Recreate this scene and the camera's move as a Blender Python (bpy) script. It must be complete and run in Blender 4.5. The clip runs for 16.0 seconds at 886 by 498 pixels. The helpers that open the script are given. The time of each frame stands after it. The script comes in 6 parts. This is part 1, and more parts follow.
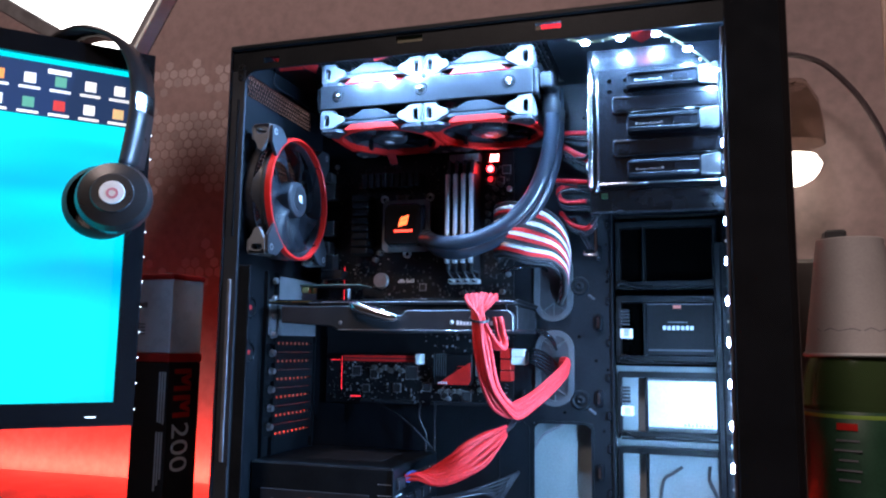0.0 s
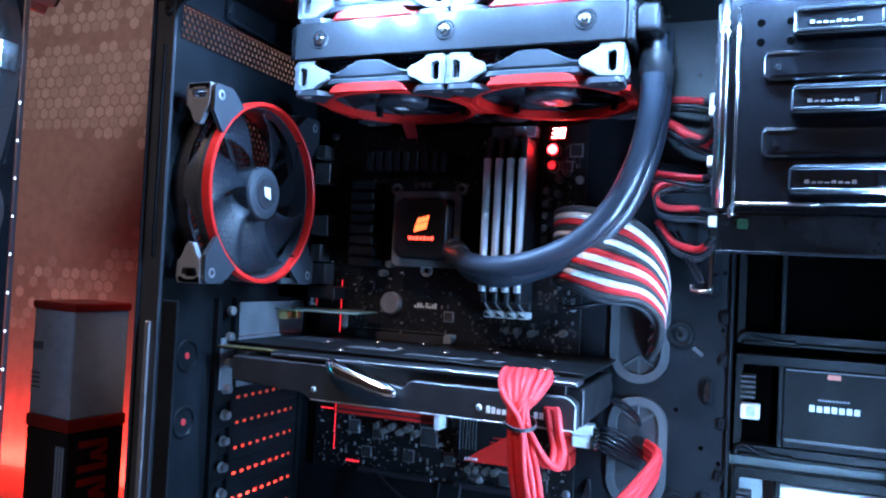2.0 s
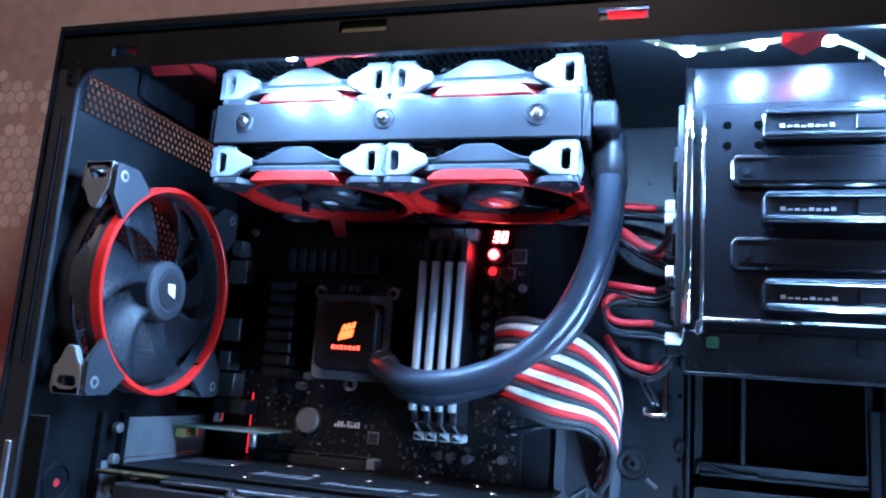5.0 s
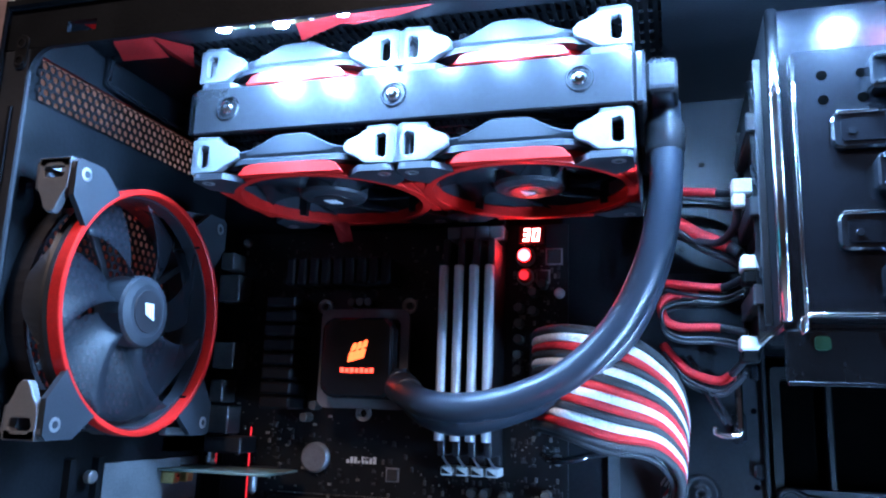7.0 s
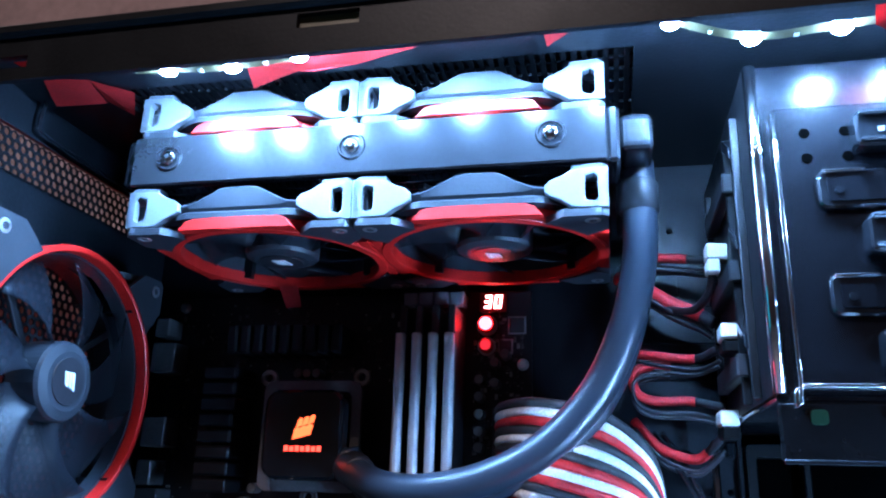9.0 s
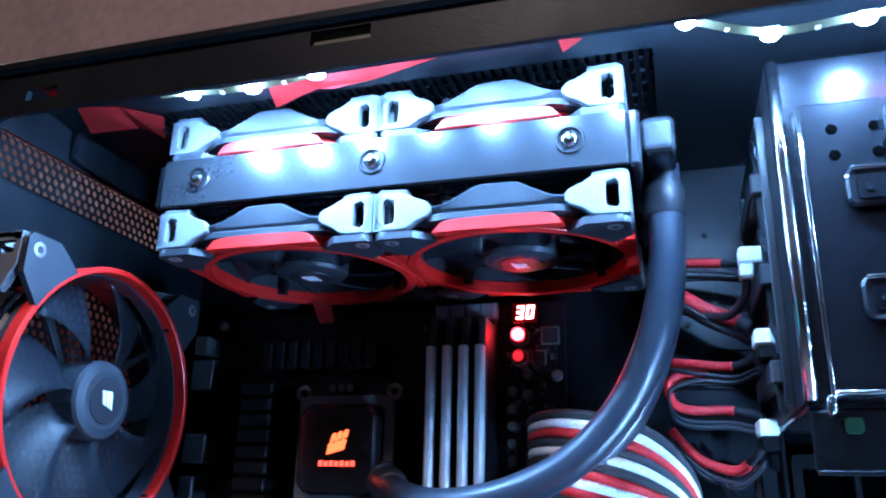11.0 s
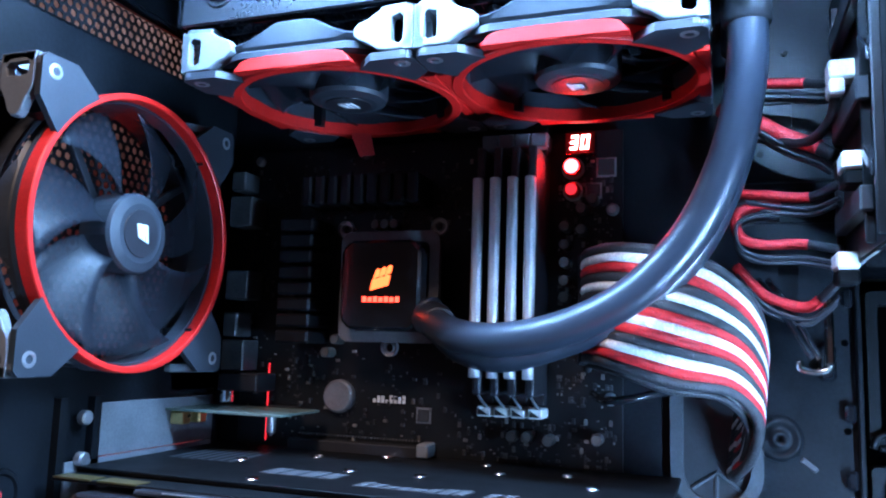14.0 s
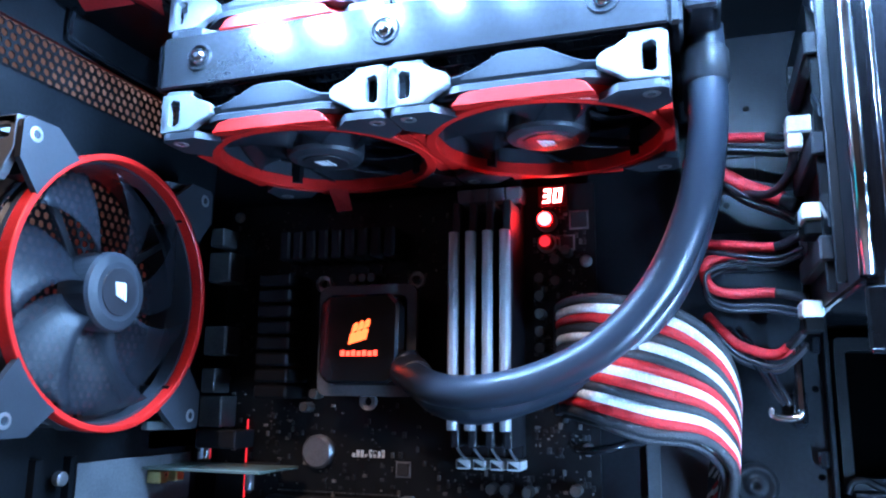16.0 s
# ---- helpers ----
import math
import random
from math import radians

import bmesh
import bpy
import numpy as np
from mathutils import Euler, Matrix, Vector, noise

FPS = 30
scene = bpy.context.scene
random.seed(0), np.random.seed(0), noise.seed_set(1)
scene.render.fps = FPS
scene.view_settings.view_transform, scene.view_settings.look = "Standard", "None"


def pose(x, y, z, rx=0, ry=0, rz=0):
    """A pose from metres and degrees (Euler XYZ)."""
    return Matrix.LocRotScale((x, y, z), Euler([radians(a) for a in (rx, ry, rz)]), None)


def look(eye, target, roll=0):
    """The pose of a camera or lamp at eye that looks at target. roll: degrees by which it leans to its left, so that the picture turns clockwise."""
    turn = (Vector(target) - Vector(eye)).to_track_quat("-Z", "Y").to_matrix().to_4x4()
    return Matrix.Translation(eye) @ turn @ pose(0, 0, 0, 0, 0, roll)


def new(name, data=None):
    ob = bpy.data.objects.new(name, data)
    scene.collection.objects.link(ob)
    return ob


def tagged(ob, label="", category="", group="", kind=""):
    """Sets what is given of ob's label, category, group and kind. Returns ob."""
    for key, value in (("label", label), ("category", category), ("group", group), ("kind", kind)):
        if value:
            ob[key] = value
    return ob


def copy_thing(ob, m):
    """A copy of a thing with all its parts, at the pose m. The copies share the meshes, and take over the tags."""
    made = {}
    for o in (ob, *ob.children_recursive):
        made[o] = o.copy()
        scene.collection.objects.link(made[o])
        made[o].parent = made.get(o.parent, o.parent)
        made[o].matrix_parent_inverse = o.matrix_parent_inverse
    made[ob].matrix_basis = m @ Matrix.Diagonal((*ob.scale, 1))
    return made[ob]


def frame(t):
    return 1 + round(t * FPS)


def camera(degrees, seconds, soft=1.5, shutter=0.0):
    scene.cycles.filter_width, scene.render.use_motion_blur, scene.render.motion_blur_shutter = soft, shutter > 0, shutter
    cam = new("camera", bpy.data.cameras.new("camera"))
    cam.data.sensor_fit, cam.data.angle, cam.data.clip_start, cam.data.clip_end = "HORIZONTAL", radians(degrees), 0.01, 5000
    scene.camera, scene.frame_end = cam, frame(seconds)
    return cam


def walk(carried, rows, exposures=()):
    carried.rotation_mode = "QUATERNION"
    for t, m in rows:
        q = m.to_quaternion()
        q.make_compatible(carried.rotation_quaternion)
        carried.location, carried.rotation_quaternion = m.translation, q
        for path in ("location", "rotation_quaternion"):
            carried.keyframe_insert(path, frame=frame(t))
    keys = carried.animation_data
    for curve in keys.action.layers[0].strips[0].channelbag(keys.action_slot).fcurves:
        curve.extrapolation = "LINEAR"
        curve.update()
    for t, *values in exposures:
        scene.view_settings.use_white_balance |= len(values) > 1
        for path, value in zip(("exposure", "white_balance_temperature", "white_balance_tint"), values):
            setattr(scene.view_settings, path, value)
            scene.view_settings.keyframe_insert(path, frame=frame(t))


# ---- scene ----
cam = camera(59.38, 16.0, soft=2.1)
PATH = [
    (0, (0.4277, -0.8953, 0.2161), (0.3108, -0.5162, 0.2671), 0.78),
    (0.5, (0.4430, -0.8281, 0.2370), (0.3097, -0.4523, 0.2680), 0.63),
    (1, (0.4377, -0.7397, 0.2862), (0.2899, -0.3684, 0.3053), 0.36),
    (1.5, (0.4016, -0.6511, 0.3136), (0.2509, -0.2807, 0.3244), 1.19),
    (2, (0.3660, -0.6160, 0.3289), (0.2170, -0.2449, 0.3405), 2.82),
    (2.5, (0.3604, -0.6322, 0.3312), (0.2255, -0.2571, 0.3642), 3.82),
    (3, (0.3571, -0.6437, 0.3322), (0.2273, -0.2684, 0.3800), 4.67),
    (3.5, (0.3545, -0.6424, 0.3293), (0.2286, -0.2667, 0.3841), 4.59),
    (5.8, (0.3302, -0.5278, 0.3388), (0.2204, -0.1500, 0.4111), 4.19),
    (6, (0.3292, -0.5268, 0.3403), (0.2186, -0.1489, 0.4105), 4.00),
    (6.5, (0.3244, -0.5116, 0.3349), (0.2122, -0.1346, 0.4076), 2.79),
    (7, (0.3002, -0.4886, 0.3339), (0.1890, -0.1128, 0.4141), 1.89),
    (7.5, (0.2856, -0.4747, 0.3415), (0.1791, -0.0997, 0.4311), 1.89),
    (8, (0.2710, -0.4577, 0.3336), (0.1780, -0.0832, 0.4388), 1.99),
    (8.5, (0.2753, -0.4582, 0.3363), (0.1881, -0.0840, 0.4476), 1.99),
    (9, (0.2842, -0.4600, 0.3344), (0.2020, -0.0871, 0.4534), 1.66),
    (11.3, (0.3044, -0.4524, 0.3355), (0.1906, -0.0901, 0.4611), 1.54),
    (11.5, (0.3072, -0.4512, 0.3352), (0.1917, -0.0899, 0.4620), 1.76),
    (12, (0.3068, -0.4450, 0.3365), (0.1878, -0.0836, 0.4598), 1.76),
    (12.5, (0.3026, -0.4332, 0.3335), (0.1821, -0.0650, 0.4333), 1.75),
    (13, (0.2920, -0.4279, 0.3321), (0.1715, -0.0549, 0.4114), 1.88),
    (13.5, (0.2827, -0.4254, 0.3328), (0.1524, -0.0521, 0.3938), 1.82),
    (14, (0.2891, -0.4243, 0.3305), (0.1541, -0.0510, 0.3803), 1.69),
    (14.5, (0.2931, -0.4234, 0.3296), (0.1602, -0.0486, 0.3727), 1.41),
    (15, (0.2870, -0.4246, 0.3307), (0.1593, -0.0478, 0.3719), 1.42),
    (15.5, (0.2907, -0.4275, 0.3309), (0.1639, -0.0526, 0.3890), 1.01),
    (16, (0.2939, -0.4297, 0.3319), (0.1686, -0.0572, 0.4068), 0.67),
]
walk(cam, [(t, look(eye, target, roll)) for t, eye, target, roll in PATH],
     [(0.0, 0.20, 6500, 10), (2.0, 0.22, 6500, 10), (3.5, 0.24, 6350, 10), (6.0, 0.26, 6350, 10), (8.0, 0.08, 6250, 10), (9.2, -0.06, 5950, 10), (11.5, -0.04, 5850, 10), (12.5, 0.12, 6050, 10), (13.5, 0.36, 6450, 10), (14.5, 0.40, 6500, 10), (16.0, 0.30, 6500, 10)])

# ---- world and lamps ----
world = bpy.data.worlds.new("world")
scene.world = world
world.use_nodes = True
world.node_tree.nodes["Background"].inputs[0].default_value = (0.30, 0.22, 0.18, 1)
world.node_tree.nodes["Background"].inputs[1].default_value = 0.02
scene.view_settings.exposure = 0.0

COOL = (0.55, 0.76, 1.0)


def area(name, eye, target, long, wide, watts, colour):
    data = bpy.data.lights.new(name, "AREA")
    data.shape, data.size, data.size_y, data.energy, data.color = "RECTANGLE", long, wide, watts, colour
    ob = new(name, data)
    ob.matrix_world = look(eye, target)
    return ob


def point(name, at, size, watts, colour):
    data = bpy.data.lights.new(name, "POINT")
    data.shadow_soft_size, data.energy, data.color = size, watts, colour
    ob = new(name, data)
    ob.location = at
    return ob


# ---- materials ----
def material(name, colour, rough=0.5, metal=0.0, vary=0.25, grain=60.0, bump=0.1, dust=0.0, coat=0.0, island=0.0):
    m = bpy.data.materials.new(name)
    m.use_nodes = True
    n, l = m.node_tree.nodes, m.node_tree.links
    b = n["Principled BSDF"]
    co = n.new("ShaderNodeTexCoord")
    big, fine = n.new("ShaderNodeTexNoise"), n.new("ShaderNodeTexNoise")
    big.inputs["Scale"].default_value, fine.inputs["Scale"].default_value = grain, grain * 14
    big.inputs["Detail"].default_value, fine.inputs["Detail"].default_value = 5, 3
    l.new(co.outputs["Object"], big.inputs["Vector"]), l.new(co.outputs["Object"], fine.inputs["Vector"])
    both = n.new("ShaderNodeMath")
    both.operation = "ADD"
    l.new(big.outputs["Fac"], both.inputs[0]), l.new(fine.outputs["Fac"], both.inputs[1])
    span = n.new("ShaderNodeMapRange")
    span.inputs["From Min"].default_value, span.inputs["From Max"].default_value = 0.7, 1.3
    span.inputs["To Min"].default_value, span.inputs["To Max"].default_value = 1 - vary, 1 + vary
    l.new(both.outputs[0], span.inputs["Value"])
    mul = n.new("ShaderNodeVectorMath")
    mul.operation = "SCALE"
    mul.inputs[0].default_value = colour
    last = span.outputs[0]
    if island:
        geo = n.new("ShaderNodeNewGeometry")
        rnd = n.new("ShaderNodeMapRange")
        rnd.inputs["To Min"].default_value, rnd.inputs["To Max"].default_value = 1 - island, 1 + island
        l.new(geo.outputs["Random Per Island"], rnd.inputs["Value"])
        mm = n.new("ShaderNodeMath")
        mm.operation = "MULTIPLY"
        l.new(last, mm.inputs[0]), l.new(rnd.outputs[0], mm.inputs[1])
        last = mm.outputs[0]
    l.new(last, mul.inputs["Scale"])
    l.new(mul.outputs[0], b.inputs["Base Color"])
    rr = n.new("ShaderNodeMapRange")
    rr.inputs["To Min"].default_value, rr.inputs["To Max"].default_value = max(0.02, rough - 0.1), min(1, rough + 0.12 + dust)
    l.new(big.outputs["Fac"], rr.inputs["Value"])
    l.new(rr.outputs[0], b.inputs["Roughness"])
    b.inputs["Metallic"].default_value = metal
    b.inputs["Coat Weight"].default_value = coat
    if bump:
        bp = n.new("ShaderNodeBump")
        bp.inputs["Strength"].default_value, bp.inputs["Distance"].default_value = bump, 0.0006
        l.new(fine.outputs["Fac"], bp.inputs["Height"])
        l.new(bp.outputs[0], b.inputs["Normal"])
    return m


def glow(name, colour, strength):
    m = bpy.data.materials.new(name)
    m.use_nodes = True
    n = m.node_tree.nodes
    b = n["Principled BSDF"]
    b.inputs["Base Color"].default_value = (*colour, 1)
    b.inputs["Emission Color"].default_value = (*colour, 1)
    b.inputs["Emission Strength"].default_value = strength
    return m


def braid(name, colour):
    m = material(name, colour, 0.55, 0, 0.2, 300, 0)
    n, l = m.node_tree.nodes, m.node_tree.links
    co = n.new("ShaderNodeTexCoord")
    v = n.new("ShaderNodeTexVoronoi")
    v.inputs["Scale"].default_value = 900
    l.new(co.outputs["Object"], v.inputs["Vector"])
    bp = n.new("ShaderNodeBump")
    bp.inputs["Strength"].default_value, bp.inputs["Distance"].default_value = 0.6, 0.0006
    l.new(v.outputs["Distance"], bp.inputs["Height"])
    l.new(bp.outputs[0], n["Principled BSDF"].inputs["Normal"])
    gap = n.new("ShaderNodeMapRange")
    gap.inputs["From Min"].default_value, gap.inputs["From Max"].default_value = 0.15, 0.75
    gap.inputs["To Min"].default_value, gap.inputs["To Max"].default_value = 1.10, 0.80
    l.new(v.outputs["Distance"], gap.inputs["Value"])
    sc = next(x for x in n if x.bl_idname == "ShaderNodeVectorMath")
    again = n.new("ShaderNodeVectorMath")
    again.operation = "SCALE"
    l.new(sc.outputs[0], again.inputs[0]), l.new(gap.outputs[0], again.inputs["Scale"])
    l.new(again.outputs[0], n["Principled BSDF"].inputs["Base Color"])
    return m


STEEL_BLACK = material("black painted steel", (0.006, 0.007, 0.0085), 0.40, 0.0, 0.3, 40, 0.12)
STEEL_BLACK.node_tree.nodes["Principled BSDF"].inputs["Specular IOR Level"].default_value = 0.13
DARK_INNER = material("dull black inner steel", (0.0035, 0.004, 0.005), 0.40, 0, 0.2, 60, 0.1)
DARK_INNER.node_tree.nodes["Principled BSDF"].inputs["Specular IOR Level"].default_value = 0.22
STEEL_GLINT = material("dark steel edge glint", (0.075, 0.08, 0.09), 0.22, 0.9, 0.2, 60, 0.05)
GLOSS_BLACK = material("gloss black steel", (0.007, 0.008, 0.010), 0.11, 0.0, 0.3, 30, 0.05, coat=0.4)
TRAY_BLACK = material("satin black tray", (0.0065, 0.0078, 0.0098), 0.36, 0.0, 0.3, 35, 0.15)
TRAY_BLACK.node_tree.nodes["Principled BSDF"].inputs["Specular IOR Level"].default_value = 0.17
PLASTIC_BLACK = material("black plastic", (0.012, 0.012, 0.015), 0.45, 0.0, 0.3, 60, 0.15)
FAN_GREY = material("dark grey fan plastic", (0.021, 0.024, 0.030), 0.42, 0.0, 0.15, 80, 0.1)
LUG_GREY = material("grey rubber corner", (0.135, 0.145, 0.16), 0.48, 0.0, 0.12, 80, 0.1)
RAD_BLACK = material("radiator paint", (0.045, 0.048, 0.055), 0.24, 0.65, 0.06, 50, 0.0)
RAD_BLACK.node_tree.links.remove(RAD_BLACK.node_tree.nodes["Principled BSDF"].inputs["Roughness"].links[0])
RAD_BLACK.node_tree.nodes["Principled BSDF"].inputs["Roughness"].default_value = 0.21
RED_RING = material("red anodised ring", (0.54, 0.012, 0.009), 0.38, 0.0, 0.15, 60, 0.08)
RED_TAPE = material("red tape", (0.45, 0.02, 0.02), 0.5, 0.0, 0.2, 60, 0.2)
PCB = material("black circuit board", (0.006, 0.0065, 0.0075), 0.35, 0.0, 0.35, 90, 0.3)
PCB.node_tree.nodes["Principled BSDF"].inputs["Specular IOR Level"].default_value = 0.3
CHIP = material("chip package", (0.022, 0.022, 0.024), 0.4, 0.0, 0.4, 90, 0.1, island=0.6)
SOLDER = material("solder and cans", (0.42, 0.42, 0.43), 0.32, 0.8, 0.3, 120, 0.1, island=0.5)
ALU = material("brushed aluminium", (0.70, 0.71, 0.73), 0.38, 0.7, 0.12, 90, 0.1)
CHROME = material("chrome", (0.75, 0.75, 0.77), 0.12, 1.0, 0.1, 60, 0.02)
SMD = material("dull tiny parts", (0.16, 0.15, 0.14), 0.35, 0.4, 0.3, 120, 0.1, island=0.6)
NICKEL = material("dull nickel", (0.50, 0.50, 0.52), 0.35, 0.9, 0.2, 90, 0.1)
RUBBER = material("black rubber", (0.020, 0.021, 0.024), 0.42, 0.0, 0.2, 70, 0.15)
GROMMET = material("dark grey rubber", (0.040, 0.043, 0.048), 0.6, 0.0, 0.2, 70, 0.2)
WHITE_PLASTIC = material("white plastic", (0.72, 0.72, 0.70), 0.4, 0.0, 0.08, 70, 0.05)
RED_PLASTIC = material("red plastic", (0.62, 0.018, 0.014), 0.4, 0.0, 0.15, 70, 0.08)
GOLD = material("gold plating", (0.75, 0.55, 0.22), 0.3, 1.0, 0.15, 80, 0.05)
GREEN_PCB = material("pale green board", (0.085, 0.105, 0.085), 0.35, 0.0, 0.2, 90, 0.1)
WIRE_BLACK = braid("black braid", (0.026, 0.026, 0.029))
WIRE_WHITE = braid("white braid", (0.86, 0.86, 0.86))
WIRE_RED = braid("red braid", (0.62, 0.012, 0.016))
PRINT = material("white print", (0.62, 0.63, 0.64), 0.5, 0, 0.1, 90, 0)
PRINT_GREY = material("grey print", (0.16, 0.16, 0.18), 0.5, 0, 0.1, 90, 0)
LATCH_PRINT = material("faint latch print", (0.12, 0.12, 0.13), 0.4, 0, 0.1, 90, 0)
LED_WHITE = glow("white diode", (0.275, 0.545, 1.0), 5300)
LED_BAY = glow("white bay diode", (0.275, 0.545, 1.0), 7200)
LED_MID = glow("white hidden diode", (0.275, 0.545, 1.0), 3150)
LED_EDGE = glow("white edge diode", (0.275, 0.545, 1.0), 5400)
LED_DIM = glow("white dim diode", (0.275, 0.545, 1.0), 260)
RED_GLOW = glow("red lit marking", (1.0, 0.05, 0.03), 5)
ORANGE_GLOW = glow("orange lit marking", (1.0, 0.11, 0.03), 4)
DIGIT_GLOW = glow("lit digit", (1.0, 0.42, 0.42), 12)
RED_LED = glow("red diode", (1.0, 0.03, 0.05), 1.0)
BUTTON_GLOW = glow("red button lamp", (1.0, 0.012, 0.016), 70)
# Near-black without sheen: shade inside holes and the sled recess, as colour.
SHADE_BLACK = material("hole and recess shade", (0.0006, 0.0006, 0.0006), 0.95, 0, 0.1, 60, 0)
SHADE_BLACK.node_tree.nodes["Principled BSDF"].inputs["Specular IOR Level"].default_value = 0.0
BAY_BLACK = material("satin black bay steel", (0.0035, 0.004, 0.0055), 0.20, 0.0, 0.1, 60, 0.0)
BAY_BLACK.node_tree.links.remove(BAY_BLACK.node_tree.nodes["Principled BSDF"].inputs["Roughness"].links[0])
BAY_BLACK.node_tree.nodes["Principled BSDF"].inputs["Roughness"].default_value = 0.21
HOSE = material("coolant hose rubber", (0.017, 0.022, 0.032), 0.34, 0, 0.05, 60, 0.0, coat=0.4)
HOSE.node_tree.nodes["Principled BSDF"].inputs["Coat Roughness"].default_value = 0.27
ZINC = material("zinc plated steel", (0.22, 0.23, 0.25), 0.40, 0.4, 0.15, 60, 0.08)


# ---- building helpers ----
def mesh_object(name, bm, mat, smooth=False):
    me = bpy.data.meshes.new(name)
    bm.to_mesh(me)
    bm.free()
    me.materials.append(mat)
    if smooth:
        me.polygons.foreach_set("use_smooth", [True] * len(me.polygons))
    return new(name, me)


def thing(name, base, label, category, group="", kind=""):
    ob = new(name)
    ob.location = base
    ob.empty_display_size = 0.02
    return tagged(ob, label, category, group, kind)


def part(name, bm, mat, parent, label="", smooth=False):
    """A mesh in the coordinates of the world, under a thing or a part."""
    ob = mesh_object(name, bm, mat, smooth)
    ob.parent = parent
    ob.matrix_parent_inverse = Matrix.Translation(-Vector(parent.location)) if parent.parent is None else Matrix.Identity(4)
    if label:
        ob["label"] = label
    return ob


def solo(name, bm, mat, label, category, group="", kind="", smooth=False):
    return tagged(mesh_object(name, bm, mat, smooth), label, category, group, kind)


def box(x0, x1, y0, y1, z0, z1, bevel=0.0, bm=None, m=None, segments=1):
    own = bmesh.new()
    bmesh.ops.create_cube(own, size=1)
    for v in own.verts:
        v.co = ((x0 + x1) / 2 + v.co.x * (x1 - x0), (y0 + y1) / 2 + v.co.y * (y1 - y0), (z0 + z1) / 2 + v.co.z * (z1 - z0))
    if bevel:
        bmesh.ops.bevel(own, geom=own.edges[:], offset=bevel, segments=segments, affect="EDGES", profile=0.5)
    if m:
        bmesh.ops.transform(own, matrix=m, verts=own.verts)
    return merge(bm, own)


def merge(bm, own):
    if bm is None:
        return own
    me = bpy.data.meshes.new("t")
    own.to_mesh(me)
    bm.from_mesh(me)
    bpy.data.meshes.remove(me)
    own.free()
    return bm


AXIS = {"x": Matrix.Rotation(radians(90), 4, "Y"), "y": Matrix.Rotation(radians(-90), 4, "X"), "z": Matrix.Identity(4)}


def lathe(profile, at, axis="z", n=32, bm=None, m=None):
    """A turned shape: rows of (radius, height along the axis)."""
    own = bmesh.new()
    rings = []
    for r, h in profile:
        if r <= 1e-6:
            rings.append([own.verts.new((0, 0, h))])
        else:
            rings.append([own.verts.new((r * math.cos(a), r * math.sin(a), h)) for a in [2 * math.pi * i / n for i in range(n)]])
    for a, b in zip(rings, rings[1:]):
        for i in range(n):
            j = (i + 1) % n
            q = [a[i % len(a)], a[j % len(a)], b[j % len(b)], b[i % len(b)]]
            q = list(dict.fromkeys(q))
            if len(q) > 2:
                own.faces.new(q)
    bmesh.ops.transform(own, matrix=Matrix.Translation(at) @ AXIS[axis], verts=own.verts)
    if m:
        bmesh.ops.transform(own, matrix=m, verts=own.verts)
    bmesh.ops.recalc_face_normals(own, faces=own.faces)
    return merge(bm, own)


def disc(at, r, depth, axis="z", n=24, bm=None, edge=0.0, m=None):
    e = edge or depth * 0.15
    return lathe([(0, 0), (r - e, 0), (r, e), (r, depth - e), (r - e, depth), (0, depth)], at, axis, n, bm, m)


def prism(outline, axis, a, b, bevel=0.0, bm=None, m=None):
    """An outline of (u, v) drawn out along an axis from a to b. x: (y, z); y: (x, z); z: (x, y)."""
    own = bmesh.new()
    put = {"x": lambda u, v, w: (w, u, v), "y": lambda u, v, w: (u, w, v), "z": lambda u, v, w: (u, v, w)}[axis]
    lo, hi = [own.verts.new(put(u, v, a)) for u, v in outline], [own.verts.new(put(u, v, b)) for u, v in outline]
    own.faces.new(lo), own.faces.new(hi[::-1])
    for i in range(len(lo)):
        j = (i + 1) % len(lo)
        own.faces.new((lo[j], lo[i], hi[i], hi[j]))
    bmesh.ops.recalc_face_normals(own, faces=own.faces)
    if bevel:
        bmesh.ops.bevel(own, geom=own.edges[:], offset=bevel, segments=1, affect="EDGES")
    if m:
        bmesh.ops.transform(own, matrix=m, verts=own.verts)
    return merge(bm, own)


def glide(points, steps=10):
    p = [Vector(q) for q in points]
    p = [2 * p[0] - p[1]] + p + [2 * p[-1] - p[-2]]
    out = []
    for i in range(1, len(p) - 2):
        for k in range(steps):
            t = k / steps
            a, b, c, d = p[i - 1 : i + 3]
            out.append(0.5 * (2 * b + (c - a) * t + (2 * a - 5 * b + 4 * c - d) * t**2 + (3 * b - a - 3 * c + d) * t**3))
    return out + [p[-2]]


def sweep(points, r, n=10, steps=10, bm=None, ends=True):
    """A round cord through the points; r is a radius or one for every point along it."""
    path = glide(points, steps)
    own = bmesh.new()
    side = None
    rings = []
    for i, q in enumerate(path):
        way = (path[min(i + 1, len(path) - 1)] - path[max(i - 1, 0)]).normalized()
        side = way.orthogonal() if side is None else (side - way * side.dot(way))
        side.normalize()
        up = way.cross(side)
        rr = r(i / (len(path) - 1)) if callable(r) else r
        rings.append([own.verts.new(q + rr * (math.cos(a) * side + math.sin(a) * up)) for a in [2 * math.pi * k / n for k in range(n)]])
    for a, b in zip(rings, rings[1:]):
        for k in range(n):
            own.faces.new((a[k], a[(k + 1) % n], b[(k + 1) % n], b[k]))
    if ends:
        own.faces.new(rings[0][::-1]), own.faces.new(rings[-1])
    return merge(bm, own)


